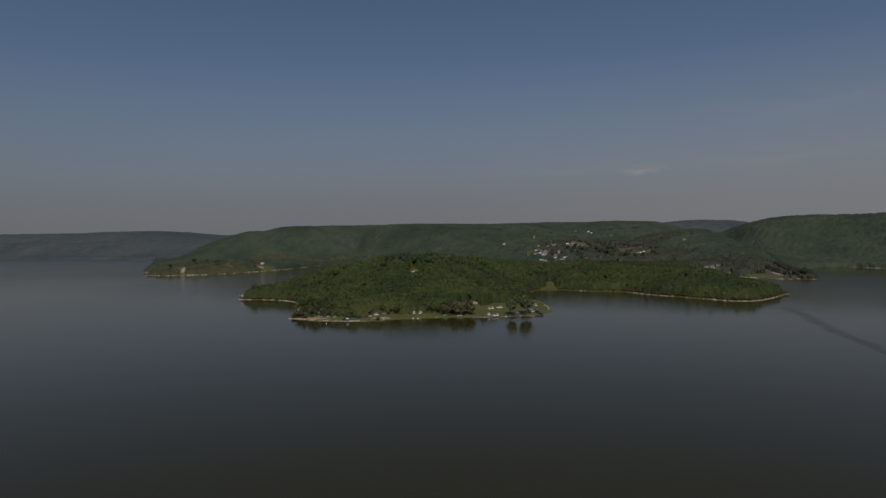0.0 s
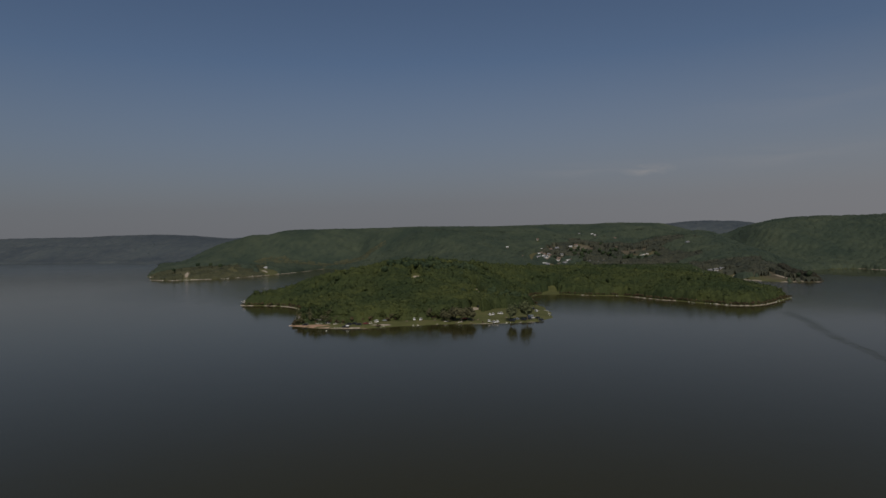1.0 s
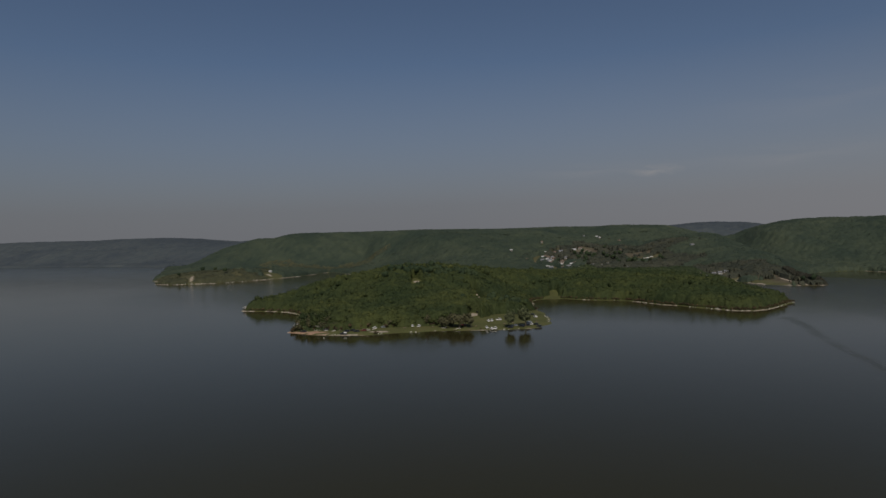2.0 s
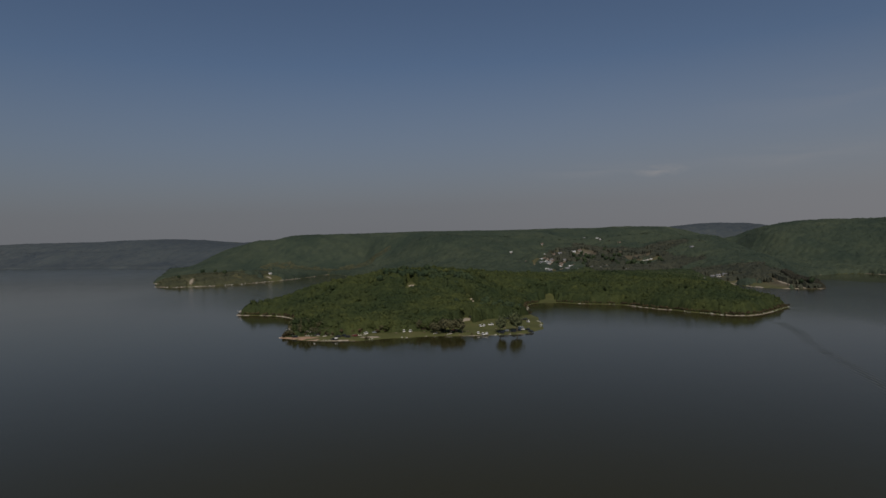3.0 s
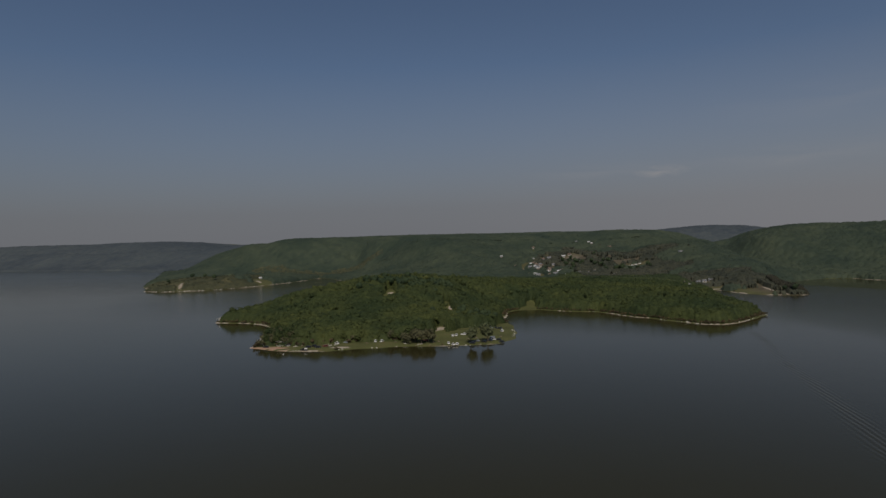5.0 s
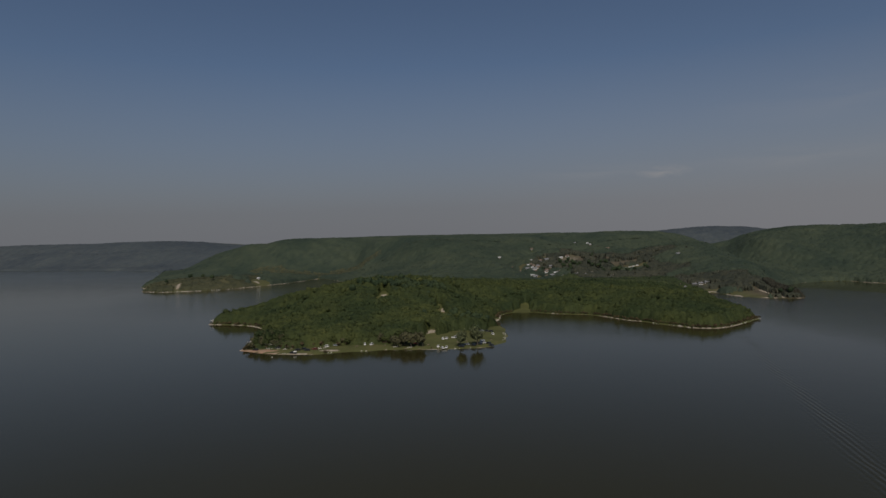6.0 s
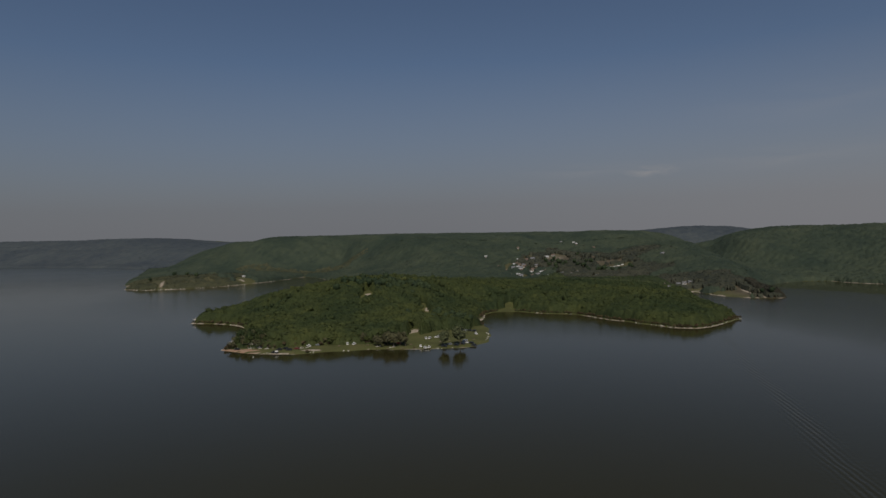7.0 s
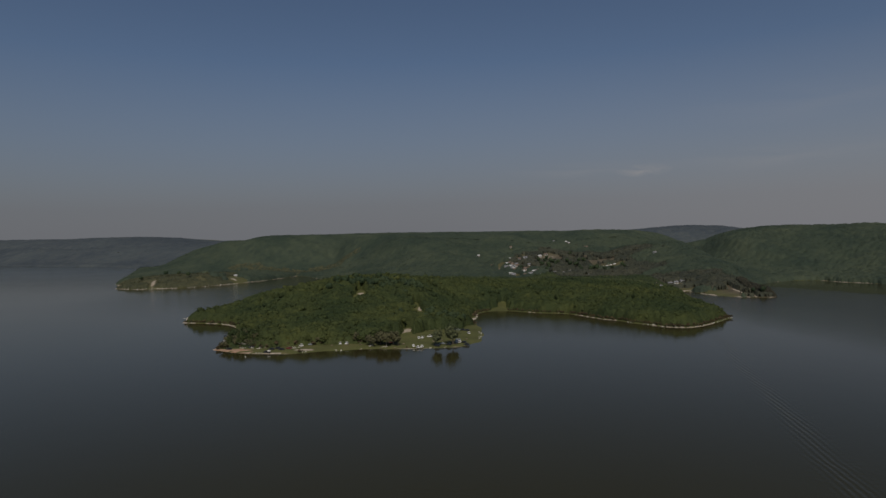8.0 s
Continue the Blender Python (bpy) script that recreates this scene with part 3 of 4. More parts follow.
def canopy(xs, ys, gap, top, relief, keep, seed, need=2, leaves=0, size=0.5, lie=0.55, edge=(4, 18, 0.72), low=None):
    """The closed roof of a wood: one rounded cap for each tree, coming down to the ground at the wood's edge, with leaf clumps
    all over it. Gives corners, triangles and a number for each tree."""
    gx, gy = np.meshgrid(xs, ys)
    rng = np.random.default_rng(seed)
    gx = gx + rng.uniform(-0.3, 0.3, gx.shape) * (xs[1] - xs[0])
    gy = gy + rng.uniform(-0.3, 0.3, gy.shape) * (ys[1] - ys[0])
    iu, iv = np.floor(gx / gap), np.floor(gy / gap)
    cap, own = np.full(gx.shape, -9.0), np.zeros(gx.shape)
    for du in (-1, 0, 1):
        for dv in (-1, 0, 1):
            u, v = iu + du, iv + dv
            cx, cy = (u + 0.1 + 0.8 * hash2(u, v, seed)) * gap, (v + 0.1 + 0.8 * hash2(u, v, seed + 1)) * gap
            wide = 0.75 + 0.5 * hash2(u, v, seed + 3)
            h = relief * (hash2(u, v, seed + 2) - 1.9 * ((gx - cx) ** 2 + (gy - cy) ** 2) / (gap * wide) ** 2)
            own = np.where(h > cap, hash2(u, v, seed + 4), own)
            cap = np.maximum(cap, h)
    d = shore(gx, gy)
    ok = keep(gx, gy, d)
    tall = top + np.maximum(cap, -relief)
    tall = tall * low(gx, gy, d) if low else tall
    gz = land(gx, gy, d) + np.where(ok, tall * (edge[2] + (1 - edge[2]) * step(edge[0], edge[1], d)), 0.1)
    i = np.arange(gx.size).reshape(gx.shape)
    q = np.stack([i[:-1, :-1], i[:-1, 1:], i[1:, 1:], i[1:, :-1]], -1).reshape(-1, 4)
    q = q[ok.ravel()[q].sum(1) >= need]
    co, tri = np.stack([gx, gy, gz], -1).reshape(-1, 3), np.concatenate([q[:, [0, 1, 2]], q[:, [0, 2, 3]]])
    used, back = np.unique(tri, return_inverse=True)
    co, tri, own = co[used], back.reshape(-1, 3), own.ravel()[used]
    if leaves:
        a, b, c = co[tri[:, 0]], co[tri[:, 1]], co[tri[:, 2]]
        n = np.cross(b - a, c - a)
        area = np.linalg.norm(n, axis=1)
        pick = rng.choice(len(tri), leaves, p=area / area.sum())
        u, v = rng.uniform(0, 1, (2, leaves, 1))
        u, v = np.where(u + v > 1, 1 - u, u), np.where(u + v > 1, 1 - v, v)
        n = n[pick] / area[pick][:, None]
        p = a[pick] + u * (b - a)[pick] + v * (c - a)[pick] + n * rng.uniform(-0.1, lie, (leaves, 1)) * size
        lv, lf = cards(p, n, size, rng)
        tri = np.concatenate([tri, lf + len(co)])
        own = np.concatenate([own, np.repeat(own[tri[pick, 0]] * 0.8 + rng.uniform(0, 0.2, leaves), 4)])
        co = np.concatenate([co, lv])
    return co, tri, own


def cedar_place(x, y):
    """Where dark conifers stand among the broadleaf trees."""
    k = 0.75 * bump(x, y, -8, 692, 34, 18) + 0.2 * bump(x, y, 492, 818, 20, 22) + 0.14 * bump(x, y, 290, 1180, 60, 50) + 0.4 * bump(x, y, 370, 1130, 40, 10) + 0.05 * bump(x, y, -560, 1250, 60, 60) + 0.5 * bump(x, y, 66, 578, 34, 8)
    return k > hash2(np.floor(x), np.floor(y), 3)


VILLAGE = [(169, 1242), (192, 1382), (178, 1200), (204, 1240), (200, 1209), (201, 1188), (211, 1192), (222, 1230), (234, 1228), (178, 1123), (204, 1164), (218, 1141),
           (218, 1120), (234, 1130), (243, 1132), (256, 1108), (253, 1062), (271, 1112), (285, 1108), (300, 1124), (192, 1190), (215, 1164), (234, 1180), (243, 1098),
           (199, 1133)]
SLOPE = [(150, 1379), (269, 1269), (285, 1285), (284, 1211), (359, 1592), (384, 1558), (387, 1541), (394, 1387), (330, 1092), (359, 1006), (390, 1046), (369, 933),
           (392, 937), (386, 903), (473, 1169), (236, 1497), (-390, 1359)]
_r = np.random.default_rng(31)
HOUSE_PLAN = VILLAGE + SLOPE + [(208 + 0.12 * k + _r.normal() * 24, 1108 + 6.5 * k + _r.uniform(-12, 12)) for k in range(16)]


def village_gap(x, y):
    """Fewer trees among the houses, none on them or just in front."""
    ok = (oval(x, y, 215, 1185, 70, 110, 0) > 1) | (vnoise(x, y, 13, 8) > 0.34)
    for hx, hy in HOUSE_PLAN:
        up = 1 if hy > 1300 else 0
        ok &= ((x - hx) / (4.2 + up)) ** 2 + ((y - hy + 1.5 + 6 * up) / (5 + 6 * up)) ** 2 > 1
    return ok


def front(x, y, d):
    """The front rows by the lake, where each tree is a tree of its own."""
    return (y < 548) & (d < 30) & (x > -128) & (x < 106)


def build_woods():
    rng = np.random.default_rng(11)
    # the head of land
    near = [crown(rng, 70, 0.46, 3.0 + 0.12 * k, 4.4, 4.6, 0.95, 5, (6, 2)) for k in range(10)]
    x, y = scatter(-225, 440, 455, 860, 8.5, 3)
    d = shore(x, y)
    keep = wooded(x, y, d, 6.0) & ~front(x, y, d)
    x, y, d = x[keep], y[keep], d[keep]
    leafy = canopy(np.arange(-225, 440, 1.6), np.arange(455, 860, 1.7), 4.6, 8.2, 2.6, lambda u, v, e: wooded(u, v, e, 4.4), 20, 1, 250000, 0.45, 0.8, (3.5, 11, 0.4), low=lambda u, v, e: 1 - 0.45 * front(u, v, e))
    wood("woodland", x, y, d, near, LEAF_HEAD, "dense spring-green broadleaf woodland covering the head of land", (0.75, 1.3), seed=4, smooth=True, under=leafy)
    x, y = scatter(-225, 440, 455, 860, 4.4, 53)
    d = shore(x, y)
    keep = wooded(x, y, d, 6.0) & ~front(x, y, d) & cedar_place(x, y)
    xc, yc, dc = x[keep], y[keep], d[keep]
    pines = [crown(rng, 44, 0.55, 3.3, 6.6, 2.4, 0.95, 5, (6, 3)) for _ in range(5)]
    # round the village and the western point
    twiggy = []
    for _ in range(8):
        bole = limb([(0, 0, -0.3), (0.1, 0.1, 3.0), (0.3, 0, 6.4)], 0.22, 0.07, 3)
        twiggy.append(join(bole, crown(rng, 30, 0.6, 3.2, 5.4, 1.6, 0)))
    x, y = scatter(-720, 1250, 680, 1560, 6.5, 5)
    d = shore(x, y)

    def lower(u, v, e):
        return wooded(u, v, e, 3 - 2.4 * step(540, 600, u) + 2.6 * step(640, 690, u) * (vnoise(u, v, 45, 17) > 0.5)) & ~((u > -225) & (u < 440) & (v < 860)) & (np.abs(u) < v * 0.88 + 20) & village_gap(u, v) & (oval(u, v, 503, 853, 17, 56, -8) > 0.9)

    def tip_grove(u, v, e):
        return (e > 1.2) & (oval(u, v, 503, 853, 17, 56, -8) < 1 - 0.3 * (vnoise(u, v, 9, 52) - 0.5))

    grove = canopy(np.arange(470, 540, 1.7), np.arange(788, 920, 1.7), 5.4, 7.4, 2.6, tip_grove, 27, 1, 9000, 0.55, 0.8, edge=(1, 9, 0.45))
    wood("budding_trees", x[:0], y[:0], d[:0], [], LEAF_DUSK, "dark brown leafless grove on the tip of the eastern point", seed=17, under=grove)
    keep = lower(x, y, d)
    x, y, d = x[keep], y[keep], d[keep]
    cedar = cedar_place(x, y)

    def leafy_slope(u, v, e):
        return lower(u, v, e) & (budding_place(u, v) < bare_edge(u, v))

    def near_slope(u, v):
        return (v + 60 * (fbm(u, v, 90, 33, 2) - 0.5) < 1085) & (u > -240) & (u + 80 * (fbm(u, v, 70, 35, 2) - 0.5) < 410) & (oval(u, v, 492, 842, 40, 62, 0) > 1)

    leafy = canopy(np.arange(-720, 1250, 3.1), np.arange(680, 1560, 3.1), 8.0, 6.0, 2.2, lambda u, v, e: leafy_slope(u, v, e) & ~near_slope(u, v), 21, 1, 90000, 0.8, edge=(0, 9, 0.6))
    close = canopy(np.arange(-240, 620, 2.4), np.arange(680, 1125, 2.4), 5.6, 6.2, 2.0, lambda u, v, e: leafy_slope(u, v, e) & near_slope(u, v), 26, 1, 60000, 0.6, 0.8, edge=(0, 12, 0.4))
    wood("woodland", x[:0], y[:0], d[:0], [], LEAF_MID, "green woodland on low ground between the cove and the village", seed=7, smooth=True, under=close)
    bare = ~cedar & (hash2(np.floor(x * 2), np.floor(y * 2), 5) < 0.22 * budding_place(x, y))

    def budding(u, v, e):
        return lower(u, v, e) & (budding_place(u, v) > bare_edge(u, v)) & (vnoise(u, v, 17, 40) > 0.2)

    thicket = canopy(np.arange(0, 620, 2.8), np.arange(780, 1500, 2.8), 6.6, 5.2, 1.4, budding, 24, 2, 45000, 0.6, 1.0)
    east = x > 0
    wood("budding_trees", x[bare & east], y[bare & east], d[bare & east], twiggy, LEAF_BARE, "brown-grey budding trees among the village houses", (0.7, 1.2), seed=15, under=thicket)
    thicket = canopy(np.arange(-720, -140, 2.8), np.arange(1165, 1640, 2.8), 6.6, 4.6, 1.8, budding, 25, 2, 30000, 0.6, 1.0, low=lambda u, v, e: 1 - 0.7 * np.minimum(1.3 * bump(u, v, -460, 1290, 110, 110), 1))
    wood("scrub", x[bare & ~east], y[bare & ~east], d[bare & ~east], twiggy, LEAF_OLIVE, "olive-brown scrub and budding trees on the western point", (0.4, 0.8), seed=16, category="shrubs", under=thicket)
    wood("woodland", x[:0], y[:0], d[:0], [], LEAF_HILL_HAZED, "green woodland on the lower slopes round the village, leaf colour slightly blued for haze", seed=6, smooth=True, under=leafy)
    cedar &= ~bare
    wood("conifers", np.append(xc, x[cedar]), np.append(yc, y[cedar]), np.append(dc, d[cedar]), pines, LEAF_DARK, "dark green conifers scattered among broadleaf trees", (1.15, 1.65), seed=12, smooth=True)
    # the hills behind
    def hills(u, v, e):
        return (e > 3) & (np.abs(u) < v * 0.8) & village_gap(u, v)

    def saplings(u, v, e):
        brown = (u < 0) & (v < 1636) & (budding_place(u, v) > bare_edge(u, v))
        cut = (oval(u, v, -186, 1642, 58, 8, 3) < 1) | (oval(u, v, -277, 1653, 44, 7, -29) < 1)
        return 1 - 0.3 * (brown | cut)

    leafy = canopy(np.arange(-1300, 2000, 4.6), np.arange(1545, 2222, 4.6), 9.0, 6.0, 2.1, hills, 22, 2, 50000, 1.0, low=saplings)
    wood("woodland", x[:0], y[:0], d[:0], [], LEAF_HILL_HAZED, "green woods over the long hill behind the village, leaf colour slightly blued for haze", seed=8, smooth=True, under=leafy)
    # the far ridges, their haze carried by the leaf colour

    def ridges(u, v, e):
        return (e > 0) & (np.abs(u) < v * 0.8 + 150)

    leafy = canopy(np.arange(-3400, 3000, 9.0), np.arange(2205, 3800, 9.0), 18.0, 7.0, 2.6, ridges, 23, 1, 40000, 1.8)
    wood("woodland", x[:0], y[:0], d[:0], [], LEAF_FAR_HAZED, "woods on the far ridges with haze blue put into the leaf colour", seed=10, smooth=True, under=leafy)
    # scrub at the water
    shrubs = [crown(rng, 12, 0.5, 1.3, 1.9, 0.1, 0.8, 2) for _ in range(6)]
    x, y = scatter(-225, 440, 455, 860, 2.6, 13)
    d = shore(x, y)
    keep = wooded(x, y, d, 0.9) & (((d > 1.1) & (d < 8) & (vnoise(x, y, 14, 3) > 0.1)) | (front(x, y, d) & (vnoise(x, y, 9, 4) > 0.25))) & (oval(x, y, 66, 478, 34, 13, 0) > 1)
    wood("shore_scrub", x[keep], y[keep], d[keep], shrubs, LEAF_BROWN, "brown and olive leafless scrub along the wooded shore", (0.9, 2.3), seed=14, smooth=True, category="shrubs")


build_woods()


# ---- things ----
def part(name, shape, mat, parent=None, label="", at=None, smooth=False):
    """Links a bmesh, or corners and triangles, as one mesh under its thing."""
    if isinstance(shape, tuple):
        me = mesh_data(name, *shape, smooth)
    else:
        me = bpy.data.meshes.new(name)
        shape.to_mesh(me)
        shape.free()
    me.materials.append(mat)
    ob = new(name, me)
    ob.parent = parent
    if at is not None:
        ob.matrix_basis = at
    return tagged(ob, label)


def again(ob, at, parent):
    """The same part once more, elsewhere."""
    o = new(ob.name.split(".")[0], ob.data)
    o.parent, o.matrix_basis = parent, at
    return o


def block(size, at=(0, 0, 0), bevel=0.0, taper=1.0):
    """A box standing on z = at[2], with softened edges and a top that may be smaller."""
    bm = bmesh.new()
    bmesh.ops.create_cube(bm, size=1)
    for v in bm.verts:
        k = taper if v.co.z > 0 else 1.0
        v.co = Vector((at[0] + v.co.x * size[0] * k, at[1] + v.co.y * size[1] * k, at[2] + (v.co.z + 0.5) * size[2]))
    if bevel:
        bmesh.ops.bevel(bm, geom=bm.edges[:], offset=bevel, segments=2, affect="EDGES", profile=0.6)
    return bm


def profile(points, width, bevel=0.0):
    """A side outline (y, z), drawn out to a width along x."""
    bm = bmesh.new()
    a = [bm.verts.new((-width / 2, y, z)) for y, z in points]
    b = [bm.verts.new((width / 2, y, z)) for y, z in points]
    n = len(points)
    for i in range(n):
        bm.faces.new((a[i], a[(i + 1) % n], b[(i + 1) % n], b[i]))
    bm.faces.new(a[::-1])
    bm.faces.new(b)
    bmesh.ops.recalc_face_normals(bm, faces=bm.faces[:])
    if bevel:
        bmesh.ops.bevel(bm, geom=bm.edges[:], offset=bevel, segments=2, affect="EDGES", profile=0.6)
    return bm


def drum(radius, width, sides=14):
    bm = bmesh.new()
    bmesh.ops.create_cone(bm, cap_ends=True, segments=sides, radius1=radius, radius2=radius, depth=width, matrix=Matrix.Rotation(radians(90), 4, "Y"))
    return bm


def ground_at(x, y):
    return float(land(np.array([x], float), np.array([y], float))[0])


PAINT_WHITE = simple("paint_white", (0.86, 0.84, 0.79), 0.65, vary=0.05, scale=1.0)
PAINT_DARK = simple("paint_black", (0.022, 0.023, 0.026), 0.35, vary=0.2, scale=1.0)
PAINT_RED = simple("paint_maroon", (0.16, 0.03, 0.025), 0.4, vary=0.15, scale=1.0)
PAINT_GREY = simple("paint_silver", (0.30, 0.32, 0.34), 0.4, vary=0.1, scale=1.0)
PAINT_BLUE = simple("canvas_blue", (0.06, 0.12, 0.17), 0.8, vary=0.15, scale=1.0)
CANVAS = simple("canvas_tan", (0.24, 0.20, 0.14), 0.85, vary=0.15, scale=1.0)
GLASS = simple("dark_glass", (0.02, 0.025, 0.03), 0.08, vary=0.1, scale=0.5)
RUBBER = simple("tyre_rubber", (0.02, 0.02, 0.02), 0.9)
STEEL = simple("galvanised_steel", (0.4, 0.4, 0.4), 0.45, 0.8)
TIMBER = simple("weathered_timber", (0.26, 0.20, 0.14), 0.85, vary=0.25, scale=2.0)
BLEACHED = simple("bleached_wood", (0.64, 0.59, 0.52), 0.85, vary=0.2, scale=1.5)
SIDING = [simple("siding_white", (0.55, 0.54, 0.52), 0.7, vary=0.08), simple("siding_cream", (0.52, 0.49, 0.44), 0.7, vary=0.1), simple("brick_tan", (0.34, 0.28, 0.24), 0.85, vary=0.2),
          simple("siding_grey", (0.40, 0.42, 0.43), 0.7, vary=0.1)]
SHINGLE = [simple("shingle_grey", (0.20, 0.20, 0.21), 0.9, vary=0.25, scale=0.8), simple("shingle_brown", (0.17, 0.12, 0.09), 0.9, vary=0.25, scale=0.8), simple("metal_roof_pale", (0.58, 0.58, 0.57), 0.4, vary=0.08)]
STONE = simple("shore_stone", (0.64, 0.60, 0.53), 0.9, vary=0.3, scale=0.7)


def thing(name, label, category, group=""):
    return tagged(new(name), label, category, group)


def place(ob, x, y, turn=0.0, sink=0.02):
    ob.matrix_basis = pose(x, y, ground_at(x, y) - sink, 0, 0, turn)
    return ob


# -- trees of the front rows --
def trunk_shape(rng, height, reach):
    top = (rng.uniform(-0.4, 0.4), rng.uniform(-0.4, 0.4), height * 0.72)
    pieces = [limb([(0, 0, -0.4), (0.05, 0, height * 0.25), (top[0] * 0.5, top[1] * 0.5, height * 0.5), top], 0.028 * height, 0.008 * height)]
    for k in range(5):
        u, z = rng.uniform(0, 6.28), rng.uniform(0.28, 0.55) * height
        pieces.append(limb([(top[0] * 0.4, top[1] * 0.4, z), (reach * 0.45 * math.cos(u), reach * 0.45 * math.sin(u), z + 0.14 * height),
                            (reach * 0.8 * math.cos(u), reach * 0.8 * math.sin(u), z + 0.2 * height)], 0.011 * height, 0.004 * height, 5))
    return join(*pieces)


def make_tree(rng, height, radius, leaves, label, count=150, core=0.72):
    t = thing("tree", label, "tree", "trees along the lake front")
    part("trunk", trunk_shape(rng, height, radius), BARK, t)
    low = 0.11 * height
    top = part("crown", crown(rng, count, 0.062 * height * (150 / count) ** 0.4, radius, height - low, low, core, 7), leaves, t)
    own = top.data.attributes.new("tree", "FLOAT", "POINT")
    own.data.foreach_set("value", np.full(len(top.data.vertices), rng.uniform(0.25, 0.9), np.float32))
    return t


def build_trees():
    rng = np.random.default_rng(71)
    kinds = [make_tree(rng, 9.8, 3.6, LEAF_HEAD, "spring-green broadleaf tree by the lake shore") for _ in range(5)]
    kinds += [make_tree(rng, 8.8, 3.2, LEAF_SPARSE, "budding brownish-green tree by the lake shore", 110, 0.5) for _ in range(2)]
    x, y = scatter(-128, 106, 455, 548, 4.9, 91)
    d = shore(x, y)
    keep = wooded(x, y, d, 3.5) & front(x, y, d) & (oval(x, y, 62, 478, 20, 13, 0) > 1)
    used = set()
    for px, py in zip(x[keep], y[keep]):
        k = int(rng.integers(0, 5)) if rng.uniform() > 0.5 else 5 + int(rng.integers(0, 2))
        m = pose(px, py, ground_at(px, py) - 0.1, 0, 0, rng.uniform(0, 360)) @ Matrix.Diagonal((*([rng.uniform(0.75, 1.2)] * 2), rng.uniform(0.75, 1.15), 1))
        if k in used:
            copy_thing(kinds[k], m)
        else:
            kinds[k].matrix_basis = m
            used.add(k)
    big = make_tree(rng, 11.0, 4.7, LEAF_PALE, "tall budding tree with a wide grey-green crown on the grass", 520, 0.62)
    spots = [(59, 476, 1.3), (72.5, 479, 1.15)]
    for k, (px, py, sc) in enumerate(spots):
        m = pose(px, py, ground_at(px, py) - 0.1, 0, 0, 140 * k) @ Matrix.Diagonal((sc, sc, sc, 1))
        if k:
            copy_thing(big, m)
        else:
            big.matrix_basis = m
    clump = make_tree(rng, 7.4, 3.0, LEAF_SPARSE, "budding tree in a small clump at the water", 170, 0.6)
    for k, (px, py, sc) in enumerate([(11, 477, 1.25), (16, 480, 1.45), (21, 477, 1.3), (26, 480, 1.4), (30, 478, 1.15), (20, 486, 1.3), (7, 482, 1.1), (13, 485, 1.2), (26, 487, 1.2)]):
        m = pose(px, py, ground_at(px, py) - 0.1, 0, 0, 70 * k) @ Matrix.Diagonal((sc, sc, sc, 1))
        if k:
            copy_thing(clump, m)
        else:
            clump.matrix_basis = m
    # bleached bare trees on the spit
    for px, py, h in ((-109, 490, 6.5), (-106, 487, 5.0), (-93, 484, 6.0), (-89, 482, 4.5), (-97, 488, 5.5), (-207, 656, 5.6), (-206, 655, 4.6)):
        t = thing("bare_tree", "bleached leafless tree on a gravel spit", "dead tree", "bare trees on the spits")
        v, f = trunk_shape(rng, h * 1.25, 2.6)
        v2, f2 = trunk_shape(rng, h * 1.05, 2.2)
        part("trunk", join((v * [2.0, 2.0, 1], f), (v2 * [1.9, 1.9, 1] + [0.8, 0.3, 0], f2)), BLEACHED, t)
        place(t, px, py, rng.uniform(0, 360))


build_trees()


# -- driftwood --
def build_driftwood():
    """Bleached logs and branches washed up on the spit and under the front trees."""
    rng = np.random.default_rng(88)
    for px, py, length in ((-95, 483, 6.0), (-91, 479, 5.0), (-87, 481, 4.5), (-100, 479, 4.0), (-104, 482, 5.5), (-83, 478, 4.0), (-77, 476, 3.6), (-50, 474, 4.4), (-46, 478, 3.6), (9, 478, 4.0), (20, 475, 4.6)):
        t = thing("driftwood_log", "bleached driftwood log with broken branches on the shore", "driftwood", "driftwood on the spit")
        h = length / 2
        bow = rng.uniform(-0.3, 0.3)
        part("log", limb([(-h, 0, 0.15), (-h * 0.3, bow, 0.22), (h * 0.4, bow, 0.24), (h, 0, 0.35)], 0.2, 0.09, 7), BLEACHED, t)
        for k in range(3):
            at = rng.uniform(-0.4, 0.8) * h
            tip = (at + rng.uniform(-0.8, 1.0), rng.uniform(-1.1, 1.1), rng.uniform(0.7, 1.7))
            part("branch", limb([(at, bow * 0.7, 0.3), tuple(0.5 * (p + q) for p, q in zip((at, bow, 0.5), tip)), tip], 0.12, 0.05, 5), BLEACHED, t)
        place(t, px, py, rng.uniform(-50, 50), 0.04)


build_driftwood()


# -- vehicles and camp --
def wheels(t, half_track, front_y, rear_y, radius=0.34):
    first = None
    for y in (front_y, rear_y):
        for sx in (-half_track, half_track):
            at = pose(sx, y, radius)
            if first is None:
                first = part("wheel", drum(radius, 0.22), RUBBER, t, at=at)
                rim = part("rim", drum(radius * 0.6, 0.24, 10), STEEL, first)
            else:
                w = again(first, at, t)
                again(rim, Matrix.Identity(4), w)


